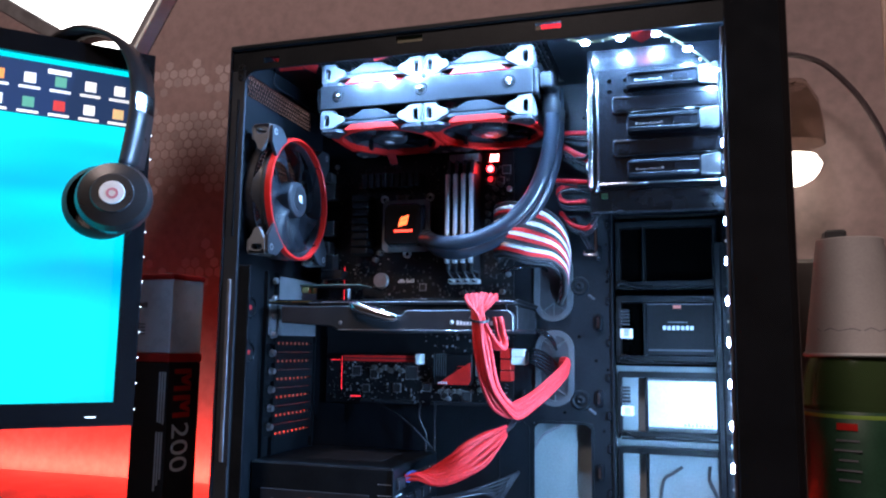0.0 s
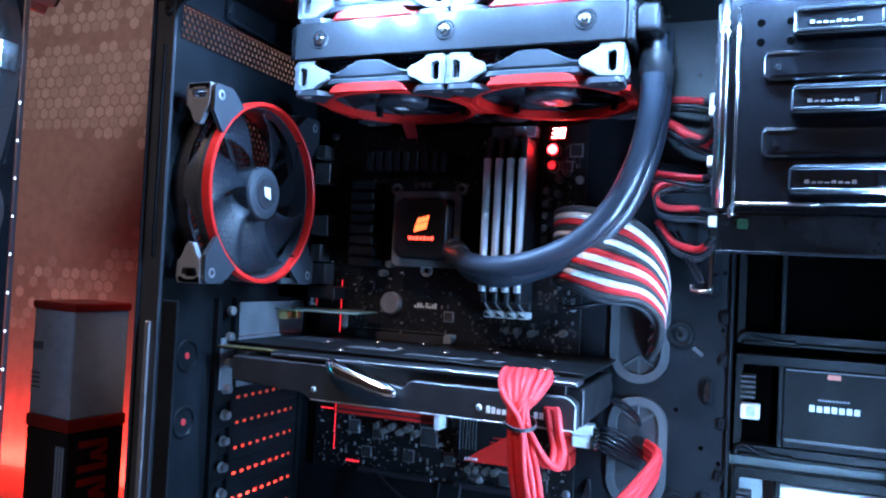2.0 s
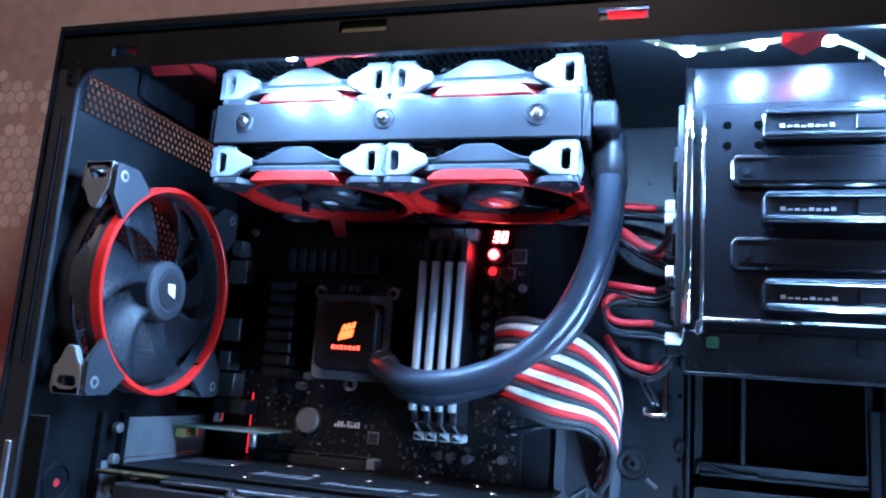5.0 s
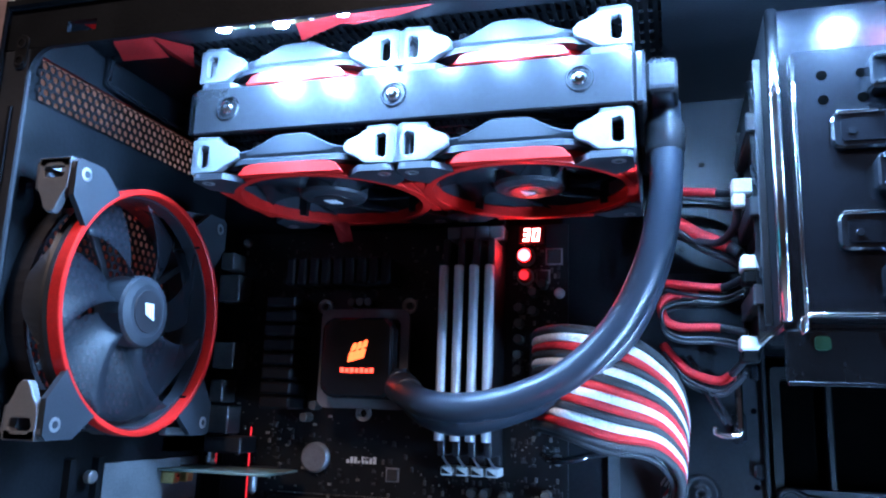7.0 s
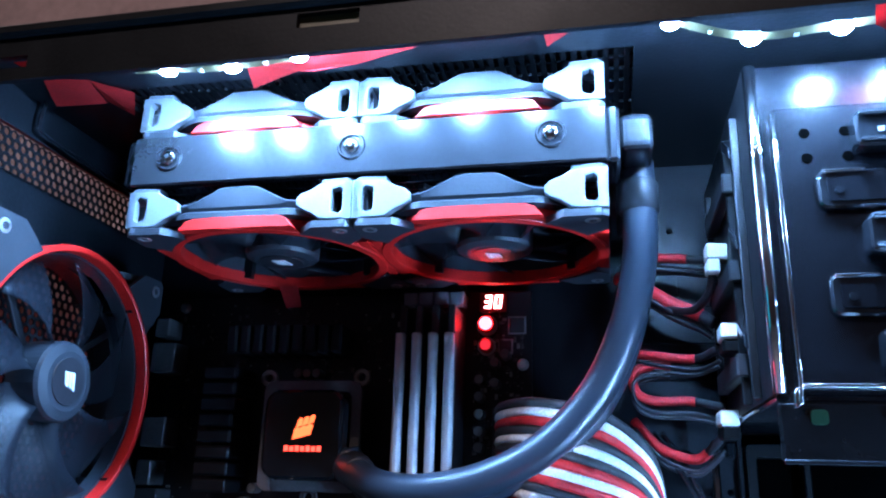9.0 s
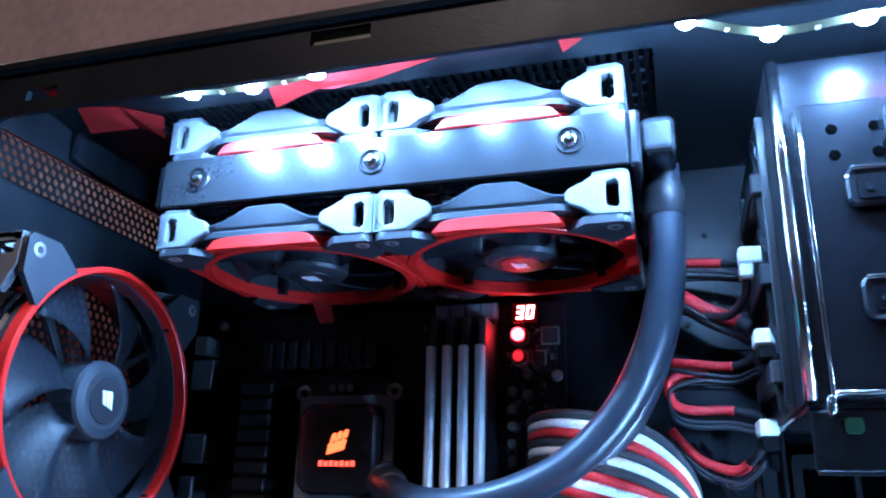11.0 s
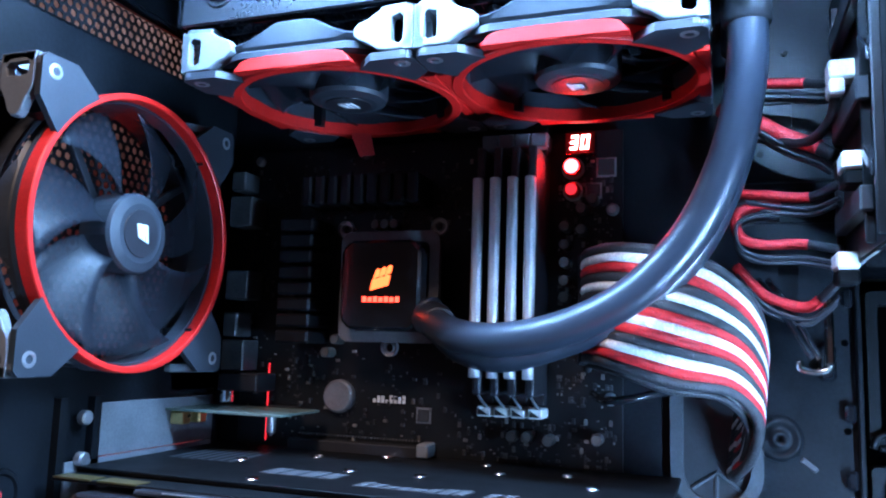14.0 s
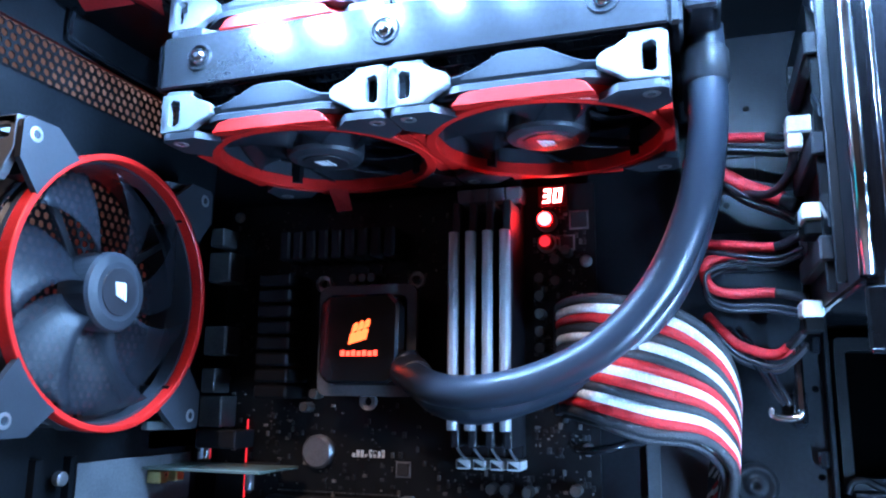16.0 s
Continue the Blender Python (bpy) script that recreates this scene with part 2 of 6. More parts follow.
def bars(word, x0, x1, z0, z1, y, thick=0.0006, bm=None):
    """A word as plain upright bars; word is a row of letter heights from 0 to 1."""
    n = len(word)
    step = (x1 - x0) / n
    bm = bm or bmesh.new()
    for i, h in enumerate(word):
        if h:
            box(x0 + i * step + 0.14 * step, x0 + (i + 0.86) * step, y - thick, y, z0, z0 + (z1 - z0) * h, 0, bm)
    return bm


def rounded(x0, x1, z0, z1, r, n=5):
    out = []
    for cx, cz, a0 in ((x1 - r, z1 - r, 0), (x0 + r, z1 - r, 90), (x0 + r, z0 + r, 180), (x1 - r, z0 + r, 270)):
        out += [(cx + r * math.cos(radians(a0 + 90 * i / n)), cz + r * math.sin(radians(a0 + 90 * i / n))) for i in range(n + 1)]
    return out


def ring_plate(outer, inner, axis, a, b, bm=None):
    """A plate with one hole; both outlines have the same number of corners."""
    own = bmesh.new()
    put = {"x": lambda u, v, w: (w, u, v), "y": lambda u, v, w: (u, w, v), "z": lambda u, v, w: (u, v, w)}[axis]
    rows = [[own.verts.new(put(u, v, w)) for u, v in o] for o, w in ((outer, a), (inner, a), (inner, b), (outer, b))]
    for p, q in ((0, 1), (1, 2), (2, 3), (3, 0)):
        for i in range(len(outer)):
            j = (i + 1) % len(outer)
            own.faces.new((rows[p][i], rows[p][j], rows[q][j], rows[q][i]))
    bmesh.ops.recalc_face_normals(own, faces=own.faces)
    return merge(bm, own)


def honeycomb(y0, y1, z0, z1, x, pitch, wall, inside, depth=0.0012):
    """A plate of six-sided holes in the plane x, where inside(y, z) holds."""
    verts, faces = [], []
    dz = pitch * math.sqrt(3) / 2
    row = 0
    z = z0
    while z <= z1:
        y = y0 + (pitch / 2 if row % 2 else 0)
        while y <= y1:
            if inside(y, z):
                k = len(verts)
                for rad, xx in ((pitch / math.sqrt(3), x), (pitch / math.sqrt(3) - wall, x), (pitch / math.sqrt(3) - wall, x - depth)):
                    for i in range(6):
                        a = radians(60 * i + 30)
                        verts.append((xx, y + rad * math.cos(a), z + rad * math.sin(a)))
                for i in range(6):
                    j = (i + 1) % 6
                    faces.append((k + i, k + j, k + 6 + j, k + 6 + i))
                    faces.append((k + 6 + i, k + 6 + j, k + 12 + j, k + 12 + i))
            y += pitch
        z += dz
        row += 1
    return verts, faces


# ---- the lamps of the place and one added fill ----
point("lamp_bulb_light", (0.580, 0.205, 0.425), 0.02, 0.014, (1.0, 0.72, 0.45))
area("red_strip_light", (-0.50, 0.288, -0.012), (-0.50, 0.32, 0.001), 0.80, 0.008, 7.6, (1.0, 0.03, 0.02))
area("red_strip_light_rear", (0.22, 0.27, -0.012), (0.20, 0.20, 0.06), 0.66, 0.01, 0.29, (1.0, 0.03, 0.02))
# Added fill light, fitting unseen: brightens the wall, box and cup.
area("ceiling_fitting_light", (0.00, -1.75, 2.10), (-0.3, 0.2, 0.3), 0.5, 0.5, 46.0, (1.0, 0.80, 0.76))

# ---- the room ----
DESK_Z = -0.020
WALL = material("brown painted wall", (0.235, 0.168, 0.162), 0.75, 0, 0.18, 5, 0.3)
# Unseen walls, ceiling and floor kept dark to cut warm bounced light.
LOW_BOUNCE_WALL = material("low-bounce brown wall", (0.10, 0.07, 0.062), 0.75, 0, 0.18, 5, 0.3)
CEIL = material("grey ceiling paint", (0.30, 0.29, 0.28), 0.8, 0, 0.06, 6, 0.2)
FLOOR = material("grey carpet", (0.09, 0.085, 0.08), 0.9, 0, 0.3, 30, 0.6)
DESK = material("dark desk laminate", (0.045, 0.035, 0.032), 0.35, 0, 0.3, 20, 0.1)
solo("wall_north", box(-2.0, 2.0, 0.32, 0.42, -0.75, 2.2), WALL, "brown painted wall behind the desk", "wall", kind="structure")
solo("wall_south", box(-2.0, 2.0, -2.6, -2.5, -0.75, 2.2), LOW_BOUNCE_WALL, "brown painted wall", "wall", kind="structure")
solo("wall_west", box(-2.1, -2.0, -2.6, 0.42, -0.75, 2.2), LOW_BOUNCE_WALL, "brown painted wall", "wall", kind="structure")
solo("wall_east", box(2.0, 2.1, -2.6, 0.42, -0.75, 2.2), LOW_BOUNCE_WALL, "brown painted wall", "wall", kind="structure")
solo("ceiling", box(-2.1, 2.1, -2.6, 0.42, 2.2, 2.3), CEIL, "grey ceiling", "ceiling", kind="structure")
solo("floor", box(-2.1, 2.1, -2.6, 0.42, -0.80, -0.75), FLOOR, "grey carpeted floor", "floor", kind="structure")
solo("door_trim", box(0.93, 1.0, 0.302, 0.32, -0.75, 2.2, 0.004), WALL, "painted door casing on the wall", "trim", kind="structure")
desk = thing("desk", (0, -0.2, -0.75), "dark laminate desk carrying the computer and screen", "desk")
part("tabletop", box(-1.2, 1.2, -0.62, 0.31, DESK_Z - 0.03, DESK_Z, 0.003), DESK, desk)
for x in (-1.15, 1.09):
    part("leg", box(x, x + 0.06, -0.55, 0.25, -0.75, DESK_Z - 0.03, 0.003), DESK, desk)

# ---- the computer case ----
case = thing("computer_case", (0.24, -0.08, DESK_Z), "black steel tower computer case with its side panel off", "computer case")


def plates(rows, a, b, axis="x", bevel=0.0):
    bm = bmesh.new()
    for u0, u1, v0, v1 in rows:
        if axis == "x":
            box(a, b, u0, u1, v0, v1, bevel, bm)
        elif axis == "y":
            box(u0, u1, a, b, v0, v1, bevel, bm)
    bmesh.ops.remove_doubles(bm, verts=bm.verts, dist=1e-5)
    return bm


part("rear_panel", plates([(-0.1885, -0.183, 0, 0.533), (-0.183, 0.034, 0.511, 0.533), (-0.183, 0.034, 0.453, 0.487), (-0.040, 0.034, 0.30, 0.453),
     (-0.183, 0.034, 0.296, 0.312), (-0.183, -0.098, 0.109, 0.296), (-0.004, 0.034, 0.109, 0.296), (-0.183, 0.034, 0, 0.109), (-0.183, -0.178, 0.487, 0.511), (-0.028, 0.034, 0.487, 0.511)], -0.0205, -0.0180), TRAY_BLACK, case)
v, f = honeycomb(-0.181, -0.026, 0.488, 0.511, -0.0180, 0.0054, 0.0010, lambda y, z: True, 0.0008)
me = bpy.data.meshes.new("vent_mesh")
me.from_pydata(v, [], f)
me.materials.append(STEEL_BLACK)
vent = new("vent_mesh", me)
vent.parent, vent.matrix_parent_inverse = case, Matrix.Translation((-0.24, 0.08, -DESK_Z))
tagged(vent, "honeycomb steel vent", kind="stuff")
v, f = honeycomb(-0.182, -0.042, 0.312, 0.453, -0.0180, 0.0054, 0.0010, lambda y, z: (y + 0.1122) ** 2 + (z - 0.3823) ** 2 < 0.069**2, 0.0008)
me = bpy.data.meshes.new("fan_grille")
me.from_pydata(v, [], f)
me.materials.append(STEEL_BLACK)
grille = new("fan_grille", me)
grille.parent, grille.matrix_parent_inverse = case, Matrix.Translation((-0.24, 0.08, -DESK_Z))
tagged(grille, "honeycomb steel fan grille", kind="stuff")
part("fan_surround", ring_plate(rounded(-0.1832, -0.0398, 0.3118, 0.4532, 0.001, 12), rounded(-0.1772, -0.0472, 0.3173, 0.4473, 0.0649, 12), "x", -0.0206, -0.0179), TRAY_BLACK, case)
part("vent_rim", sweep([(-0.013, -0.132, 0.532), (-0.013, -0.133, 0.519), (-0.013, -0.128, 0.514), (-0.013, -0.08, 0.5125), (-0.013, -0.02, 0.5115)], 0.0012, 6), GLOSS_BLACK, case)
# Lighter than the other black steel: light on this upright put into its colour.
LIT_UPRIGHT = material("lightened upright steel", (0.022, 0.025, 0.030), 0.34, 0.0, 0.25, 40, 0.1)
part("rear_upright", box(-0.030, -0.0128, -0.1915, -0.1885, 0, 0.509, 0.0008), LIT_UPRIGHT, case)
part("rear_upright_lip", box(-0.0315, -0.0285, -0.1945, -0.1885, 0, 0.537, 0.0012), GLOSS_BLACK, case)
part("rear_upright_groove", box(-0.0215, -0.0185, -0.1930, -0.1915, 0.33, 0.478, 0.0007), STEEL_BLACK, case)
part("rear_upright_groove", box(-0.0225, -0.0180, -0.1935, -0.1915, 0.10, 0.285, 0.0007), NICKEL, case)
part("rear_upright_inner", box(-0.0128, 0.0015, -0.1890, -0.1865, 0, 0.300, 0.0008), TRAY_BLACK, case)
part("upright_fillet", prism([(-0.0130, 0.5095), (0.0012, 0.5095)] + [(0.0012 + 0.0142 * math.cos(radians(q)), 0.4950 + 0.0142 * math.sin(radians(q))) for q in range(95, 181, 12)] + [(-0.0130, 0.4950)], "y", -0.1913, -0.1887), STEEL_BLACK, case)
keyhole = part("keyhole_plate", prism(rounded(-0.0222, -0.0142, 0.4975, 0.5165, 0.0038), "y", -0.1925, -0.1914, 0.0003), DARK_INNER, case)
for z in (0.5022, 0.5118):
    part("keyhole_rim", lathe([(0.0030, 0), (0.0030, -0.0006), (0.0020, -0.0006), (0.0020, 0)], (-0.0182, -0.1925, z), "y", 18), STEEL_GLINT, keyhole)
part("top_rail", plates([(-0.030, 0.008, 0.509, 0.531), (0.008, 0.026, 0.509, 0.5155), (0.008, 0.026, 0.5215, 0.531), (0.026, 0.158, 0.509, 0.531), (0.158, 0.186, 0.509, 0.5215),
     (0.158, 0.186, 0.5285, 0.531), (0.186, 0.30, 0.509, 0.531), (0.30, 0.325, 0.509, 0.5195), (0.30, 0.325, 0.5265, 0.531), (0.325, 0.470, 0.509, 0.531)], -0.1915, -0.1885, "y"), STEEL_BLACK, case)
part("top_rail_lip", box(-0.030, 0.470, -0.1950, -0.1885, 0.5310, 0.5370, 0.0014), STEEL_BLACK, case)
bm = bmesh.new()
for x0, x1, y0, y1 in ((-0.018, 0.03, -0.188, 0.034), (0.03, 0.30, -0.188, -0.136), (0.03, 0.30, -0.004, 0.034), (0.30, 0.469, -0.188, 0.034)):
    box(x0, x1, y0, y1, 0.5325, 0.5365, 0, bm)
bmesh.ops.remove_doubles(bm, verts=bm.verts, dist=1e-5)
part("top_panel", bm, TRAY_BLACK, case)
bm = bmesh.new()
for i in range(54):
    box(0.031 + i * 0.005, 0.0335 + i * 0.005, -0.136, -0.004, 0.5345, 0.5360, 0, bm)
for i in range(12):
    box(0.03, 0.30, -0.136 + i * 0.0115, -0.1345 + i * 0.0115, 0.5345, 0.5362, 0, bm)
part("top_cover", box(-0.030, 0.4690, -0.1880, 0.0355, 0.5368, 0.5395, 0.0008), STEEL_BLACK, case)
tagged(part("top_grille", bm, DARK_INNER, case), "black mesh grille", kind="stuff")
part("floor_panel", box(-0.018, 0.469, -0.188, 0.034, 0.0, 0.004), TRAY_BLACK, case)
part("bottom_rail", box(-0.030, 0.470, -0.1915, -0.1885, -0.002, 0.022, 0.001), STEEL_BLACK, case)
for x in (0.02, 0.44):
    for y in (-0.16, 0.0):
        part("foot", lathe([(0, 0), (0.014, 0), (0.017, 0.003), (0.016, 0.0195), (0, 0.0195)], (x, y, DESK_Z + 0.0005), "z", 20), RUBBER, case)
part("front_bezel", prism([(0.469, -0.1950), (0.515, -0.1950), (0.5215, -0.1880), (0.5215, 0.036), (0.469, 0.036)], "z", 0, 0.537, 0.0012), GLOSS_BLACK, case)
part("front_flange", box(0.4655, 0.4690, -0.1935, -0.1890, 0.022, 0.505, 0.0010), CHROME, case)
part("back_panel", box(-0.020, 0.469, 0.0335, 0.0355, 0, 0.5325), material("galvanised panel", (0.21, 0.24, 0.245), 0.45, 0.3, 0.12, 30, 0.05), case)

# motherboard tray, with a large cutout low down
tray_rows = [(-0.018, 0.2614, 0.004, 0.5325), (0.2614, 0.3276, 0.134, 0.5325), (0.2614, 0.3276, 0.004, 0.030), (0.3276, 0.352, 0.004, 0.5325)]
part("tray", plates(tray_rows, 0.0085, 0.0105, "y"), TRAY_BLACK, case)
part("tray_cutout_rim", ring_plate(rounded(0.2594, 0.3296, 0.028, 0.136, 0.010), rounded(0.2624, 0.3266, 0.031, 0.133, 0.008), "y", 0.0075, 0.0087), TRAY_BLACK, case)
part("tray_emboss", ring_plate(rounded(0.2200, 0.2565, 0.028, 0.134, 0.010), rounded(0.2215, 0.2550, 0.0295, 0.1325, 0.009), "y", 0.0075, 0.0087), TRAY_BLACK, case)
part("tray_fold", box(0.3505, 0.3530, 0.0040, 0.0330, 0.004, 0.5325, 0.0006), STEEL_BLACK, case)
for z in (0.3985, 0.420, 0.442, 0.462):
    part("tray_ridge", box(0.288, 0.350, 0.0072, 0.0086, z, z + 0.0016, 0.0005), STEEL_BLACK, case)
part("tray_emboss", ring_plate(rounded(0.288, 0.326, 0.447, 0.470, 0.004), rounded(0.2895, 0.3245, 0.4485, 0.4685, 0.003), "y", 0.0070, 0.0086), STEEL_BLACK, case)
for z in (0.2898, 0.1605):
    bump = part("tray_boss", lathe([(0.0115, 0.0086), (0.0098, 0.0040), (0.0085, 0.0036), (0.0070, 0.0052), (0.0045, 0.0052), (0.0040, 0.0010), (0.0018, 0.0010), (0.0016, 0.004), (0, 0.004)], (0.315, 0, z), "y", 24), STEEL_BLACK, case, smooth=True)
    part("slot_mark", box(0.324, 0.333, 0.0074, 0.0087, z - 0.0135, z - 0.0105, 0.0006, m=Matrix.Translation((0.328, 0, z - 0.012)) @ Matrix.Rotation(radians(38), 4, "Y") @ Matrix.Translation((-0.328, 0, -(z - 0.012)))), GROMMET, case)
for z in (0.3282, 0.2477, 0.1632, 0.082):
    part("tray_hook", box(0.3330, 0.3415, 0.0020, 0.0088, z - 0.0095, z + 0.0095, 0.0022), GLOSS_BLACK, case)
    part("tray_hook_slot", box(0.3345, 0.3380, 0.0012, 0.0024, z - 0.0060, z + 0.0060, 0.0005), CHROME, case)
for z in (0.360, 0.304, 0.272, 0.225, 0.186, 0.144, 0.108, 0.060):
    part("tray_tab", box(0.3445, 0.3495, 0.0035, 0.0090, z - 0.0045, z + 0.0045, 0.0012), GLOSS_BLACK, case)
for x, z in ((0.326, 0.345), (0.314, 0.232), (0.346, 0.338), (0.333, 0.205), (0.297, 0.146), (0.346, 0.295), (0.346, 0.195), (0.341, 0.127), (0.245, 0.139), (0.322, 0.490), (0.309, 0.436)):
    part("tray_hole", disc((x, 0.0081, z), 0.0017, 0.001, "y", 12), SHADE_BLACK, case)

# cable grommets
def grommet(x, z, h):
    g = thing("cable_grommet", (x, 0.0085, z - h / 2), "oval dark rubber cable grommet in the tray", "grommet", "cable grommets")
    part("rim", ring_plate(rounded(x - 0.0225, x + 0.0225, z - h / 2, z + h / 2, 0.0222, 8), rounded(x - 0.0160, x + 0.0160, z - h / 2 + 0.0065, z + h / 2 - 0.0065, 0.0155, 8), "y", 0.0045, 0.0090), GROMMET, g)
    part("membrane", prism(rounded(x - 0.0162, x + 0.0162, z - h / 2 + 0.0063, z + h / 2 - 0.0063, 0.0157, 8), "y", 0.0076, 0.0083), RUBBER, g)
    for s in (-1, 1):
        for a in (-55, 0, 55):
            cz = z + s * (h / 2 - 0.021)
            d = Vector((math.sin(radians(a)), 0, s * math.cos(radians(a))))
            part("rib", sweep([(x, 0.0072, cz), Vector((x, 0.0072, cz)) + d * 0.0145], 0.0011, 6, 2), GROMMET, g)
    return g


grommet(0.2850, 0.2915, 0.084)
grommet(0.2860, 0.1960, 0.087)

# expansion slots
slot_frame = part("slot_frame", plates([(-0.1255, -0.1210, 0.095, 0.300), (-0.1035, -0.0985, 0.095, 0.300), (-0.0045, -0.0015, 0.095, 0.300)], -0.0185, -0.0135), STEEL_BLACK, case)
for k in range(6):
    z = 0.2200 - 0.0203 * k
    cover = thing("slot_cover", (-0.0160, -0.05, z - 0.0095), "vented black steel expansion slot cover", "slot cover", "slot covers")
    bm = box(-0.0165, -0.0155, -0.0985, -0.0045, z + 0.0014, z + 0.0100)
    box(-0.0165, -0.0155, -0.0985, -0.0045, z - 0.0100, z - 0.0014, 0, bm)
    for i in range(10):
        y = -0.0985 + i * 0.0100
        box(-0.0165, -0.0155, y, min(y + 0.0042, -0.0045), z - 0.0014, z + 0.0014, 0, bm)
    part("vented_plate", bm, TRAY_BLACK, cover)
    part("tab", box(-0.0165, -0.0140, -0.1210, -0.1035, z - 0.0015, z + 0.0095, 0.0005), STEEL_BLACK, cover)
    part("thumbscrew", lathe([(0, 0.0055), (0.0028, 0.0055), (0.0034, 0.0045), (0.0034, 0.0015), (0.0042, 0.0012), (0.0042, 0), (0, 0)], (-0.0140, -0.1115, z + 0.0092), "x", 18), NICKEL, cover, "nickel thumbscrew")
for z in (0.2405, 0.2608, 0.2811):
    part("slot_screw", disc((-0.0140, -0.1115, z + 0.009), 0.0036, 0.005, "x", 16), NICKEL, case)
for z in (0.258, 0.2095):
    part("pressed_ring", lathe([(0.0125, 0), (0.0115, 0.0014), (0.0100, 0.0014), (0.0092, 0)], (-0.0180, -0.153, z), "x", 28), TRAY_BLACK, case)
    part("ring_hole", disc((-0.0182, -0.153, z), 0.0026, 0.0006, "x", 10), RED_TAPE, case)

# ---- drive bays ----
bay = part("bay_side", plates([(0.344, 0.469, 0.3725, 0.5115)], -0.1440, -0.1425, "y"), BAY_BLACK, case)
part("bay_wall", box(0.3440, 0.3455, -0.1440, 0.0085, 0.3725, 0.5115), DARK_INNER, case)
for y in (-0.1200, -0.0960, -0.0200):
    part("bay_wall_rib", box(0.3405, 0.3442, y - 0.0012, y + 0.0012, 0.3740, 0.5000, 0.0005), DARK_INNER, case)
for z in (0.3950, 0.4380, 0.4810):
    part("bay_wall_bracket", prism([(-0.118, z), (-0.100, z + 0.012), (-0.100, z + 0.017), (-0.118, z + 0.006)], "x", 0.3395, 0.3442, 0.0006), GLOSS_BLACK, case)
    part("bay_wall_screw", disc((0.3425, -0.1080, z + 0.0010), 0.0024, 0.0016, "x", 12), NICKEL, case)
# Chrome puts the bright reflection lines into this gloss black rolled edge.
part("bay_rolled_edge", sweep([(0.3462, -0.1455, 0.3730), (0.3462, -0.1455, 0.5110)], 0.0026, 14, 3), CHROME, case, smooth=True)
part("bay_panel", prism(rounded(0.3530, 0.4690, 0.3752, 0.4905, 0.0025), "y", -0.1470, -0.1440, 0.0012), BAY_BLACK, case)
# Chrome line for the highlight along the black panel's edge.
part("bay_panel_edge", sweep([(0.3535, -0.1472, 0.4880), (0.3535, -0.1472, 0.3765), (0.3550, -0.1472, 0.3757), (0.4000, -0.1472, 0.3757)], 0.0010, 8, 5), CHROME, case, smooth=True)
for x in (0.3650, 0.3803):
    for z in (0.4782, 0.4672):
        part("bay_hole", disc((x, -0.1474, z), 0.0021, 0.0008, "y", 14), SHADE_BLACK, case)
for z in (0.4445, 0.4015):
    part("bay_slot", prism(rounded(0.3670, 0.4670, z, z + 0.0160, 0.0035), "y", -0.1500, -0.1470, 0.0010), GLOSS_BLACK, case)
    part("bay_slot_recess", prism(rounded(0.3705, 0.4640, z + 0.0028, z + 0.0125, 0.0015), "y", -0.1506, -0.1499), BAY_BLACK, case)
    # Chrome strip stands in for the highlight on the slot's upper edge.
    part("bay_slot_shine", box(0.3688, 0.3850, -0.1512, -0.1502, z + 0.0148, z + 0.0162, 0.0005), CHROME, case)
    part("bay_slot_screw", disc((0.3745, -0.1512, z + 0.0070), 0.0016, 0.001, "y", 10), GLOSS_BLACK, case)




def latch(z):
    g = thing("drive_latch", (0.414, -0.147, z), "black plastic tool-free drive bay latch", "drive latch", "drive bay latches")
    part("body", prism([(0.3815, z), (0.3815, z + 0.0125), (0.3840, z + 0.0148), (0.4450, z + 0.0156), (0.4470, z + 0.0140), (0.4470, z + 0.0006), (0.4450, z - 0.0006), (0.3840, z - 0.0010)], "y", -0.1565, -0.1470, 0.0010), GLOSS_BLACK, g)
    # Ribs in glint steel stand in for bright edge highlights on black plastic.
    part("rib", box(0.3830, 0.4460, -0.1580, -0.1563, z + 0.0118, z + 0.0136, 0.0005), STEEL_GLINT, g)
    part("rib", box(0.3830, 0.4460, -0.1580, -0.1563, z + 0.0006, z + 0.0020, 0.0005), STEEL_GLINT, g)
    part("window", box(0.4240, 0.4385, -0.1575, -0.1563, z + 0.0032, z + 0.0105, 0.0004), BAY_BLACK, g)
    part("lettering", bars([0.5, 0.25, 0.3, 0.2, 0.4, 0.3, 0.25, 0.5], 0.3890, 0.4150, z + 0.0045, z + 0.0085, -0.1565, 0.0004), LATCH_PRINT, g)
    part("grip", prism([(0.4475, z - 0.001), (0.4475, z + 0.0160), (0.4640, z + 0.0185), (0.4655, z + 0.0170), (0.4655, z - 0.0010), (0.4640, z - 0.0025)], "y", -0.1545, -0.1470, 0.0010), material("grip plastic", (0.06, 0.065, 0.07), 0.2, 0, 0.2, 60, 0.05) if z > 0.46 else bpy.data.materials["grip plastic"], g)
    return g


for z in (0.4685, 0.4255, 0.3815):
    latch(z)
part("bay_shelf", box(0.3450, 0.4690, -0.1440, 0.0085, 0.3700, 0.3728, 0.0006), GLOSS_BLACK, case)
LEAF_PCB = material("green circuit board", (0.007, 0.030, 0.016), 0.3, 0, 0.4, 200, 0.1)
SKIRT_BLACK = material("dull black skirt", (0.004, 0.0045, 0.0055), 0.25, 0, 0.2, 60, 0.1)
SKIRT_BLACK.node_tree.nodes["Principled BSDF"].inputs["Specular IOR Level"].default_value = 0.2
part("bay_skirt", box(0.3450, 0.4690, -0.1450, -0.1425, 0.3480, 0.3700, 0.0010), SKIRT_BLACK, case)
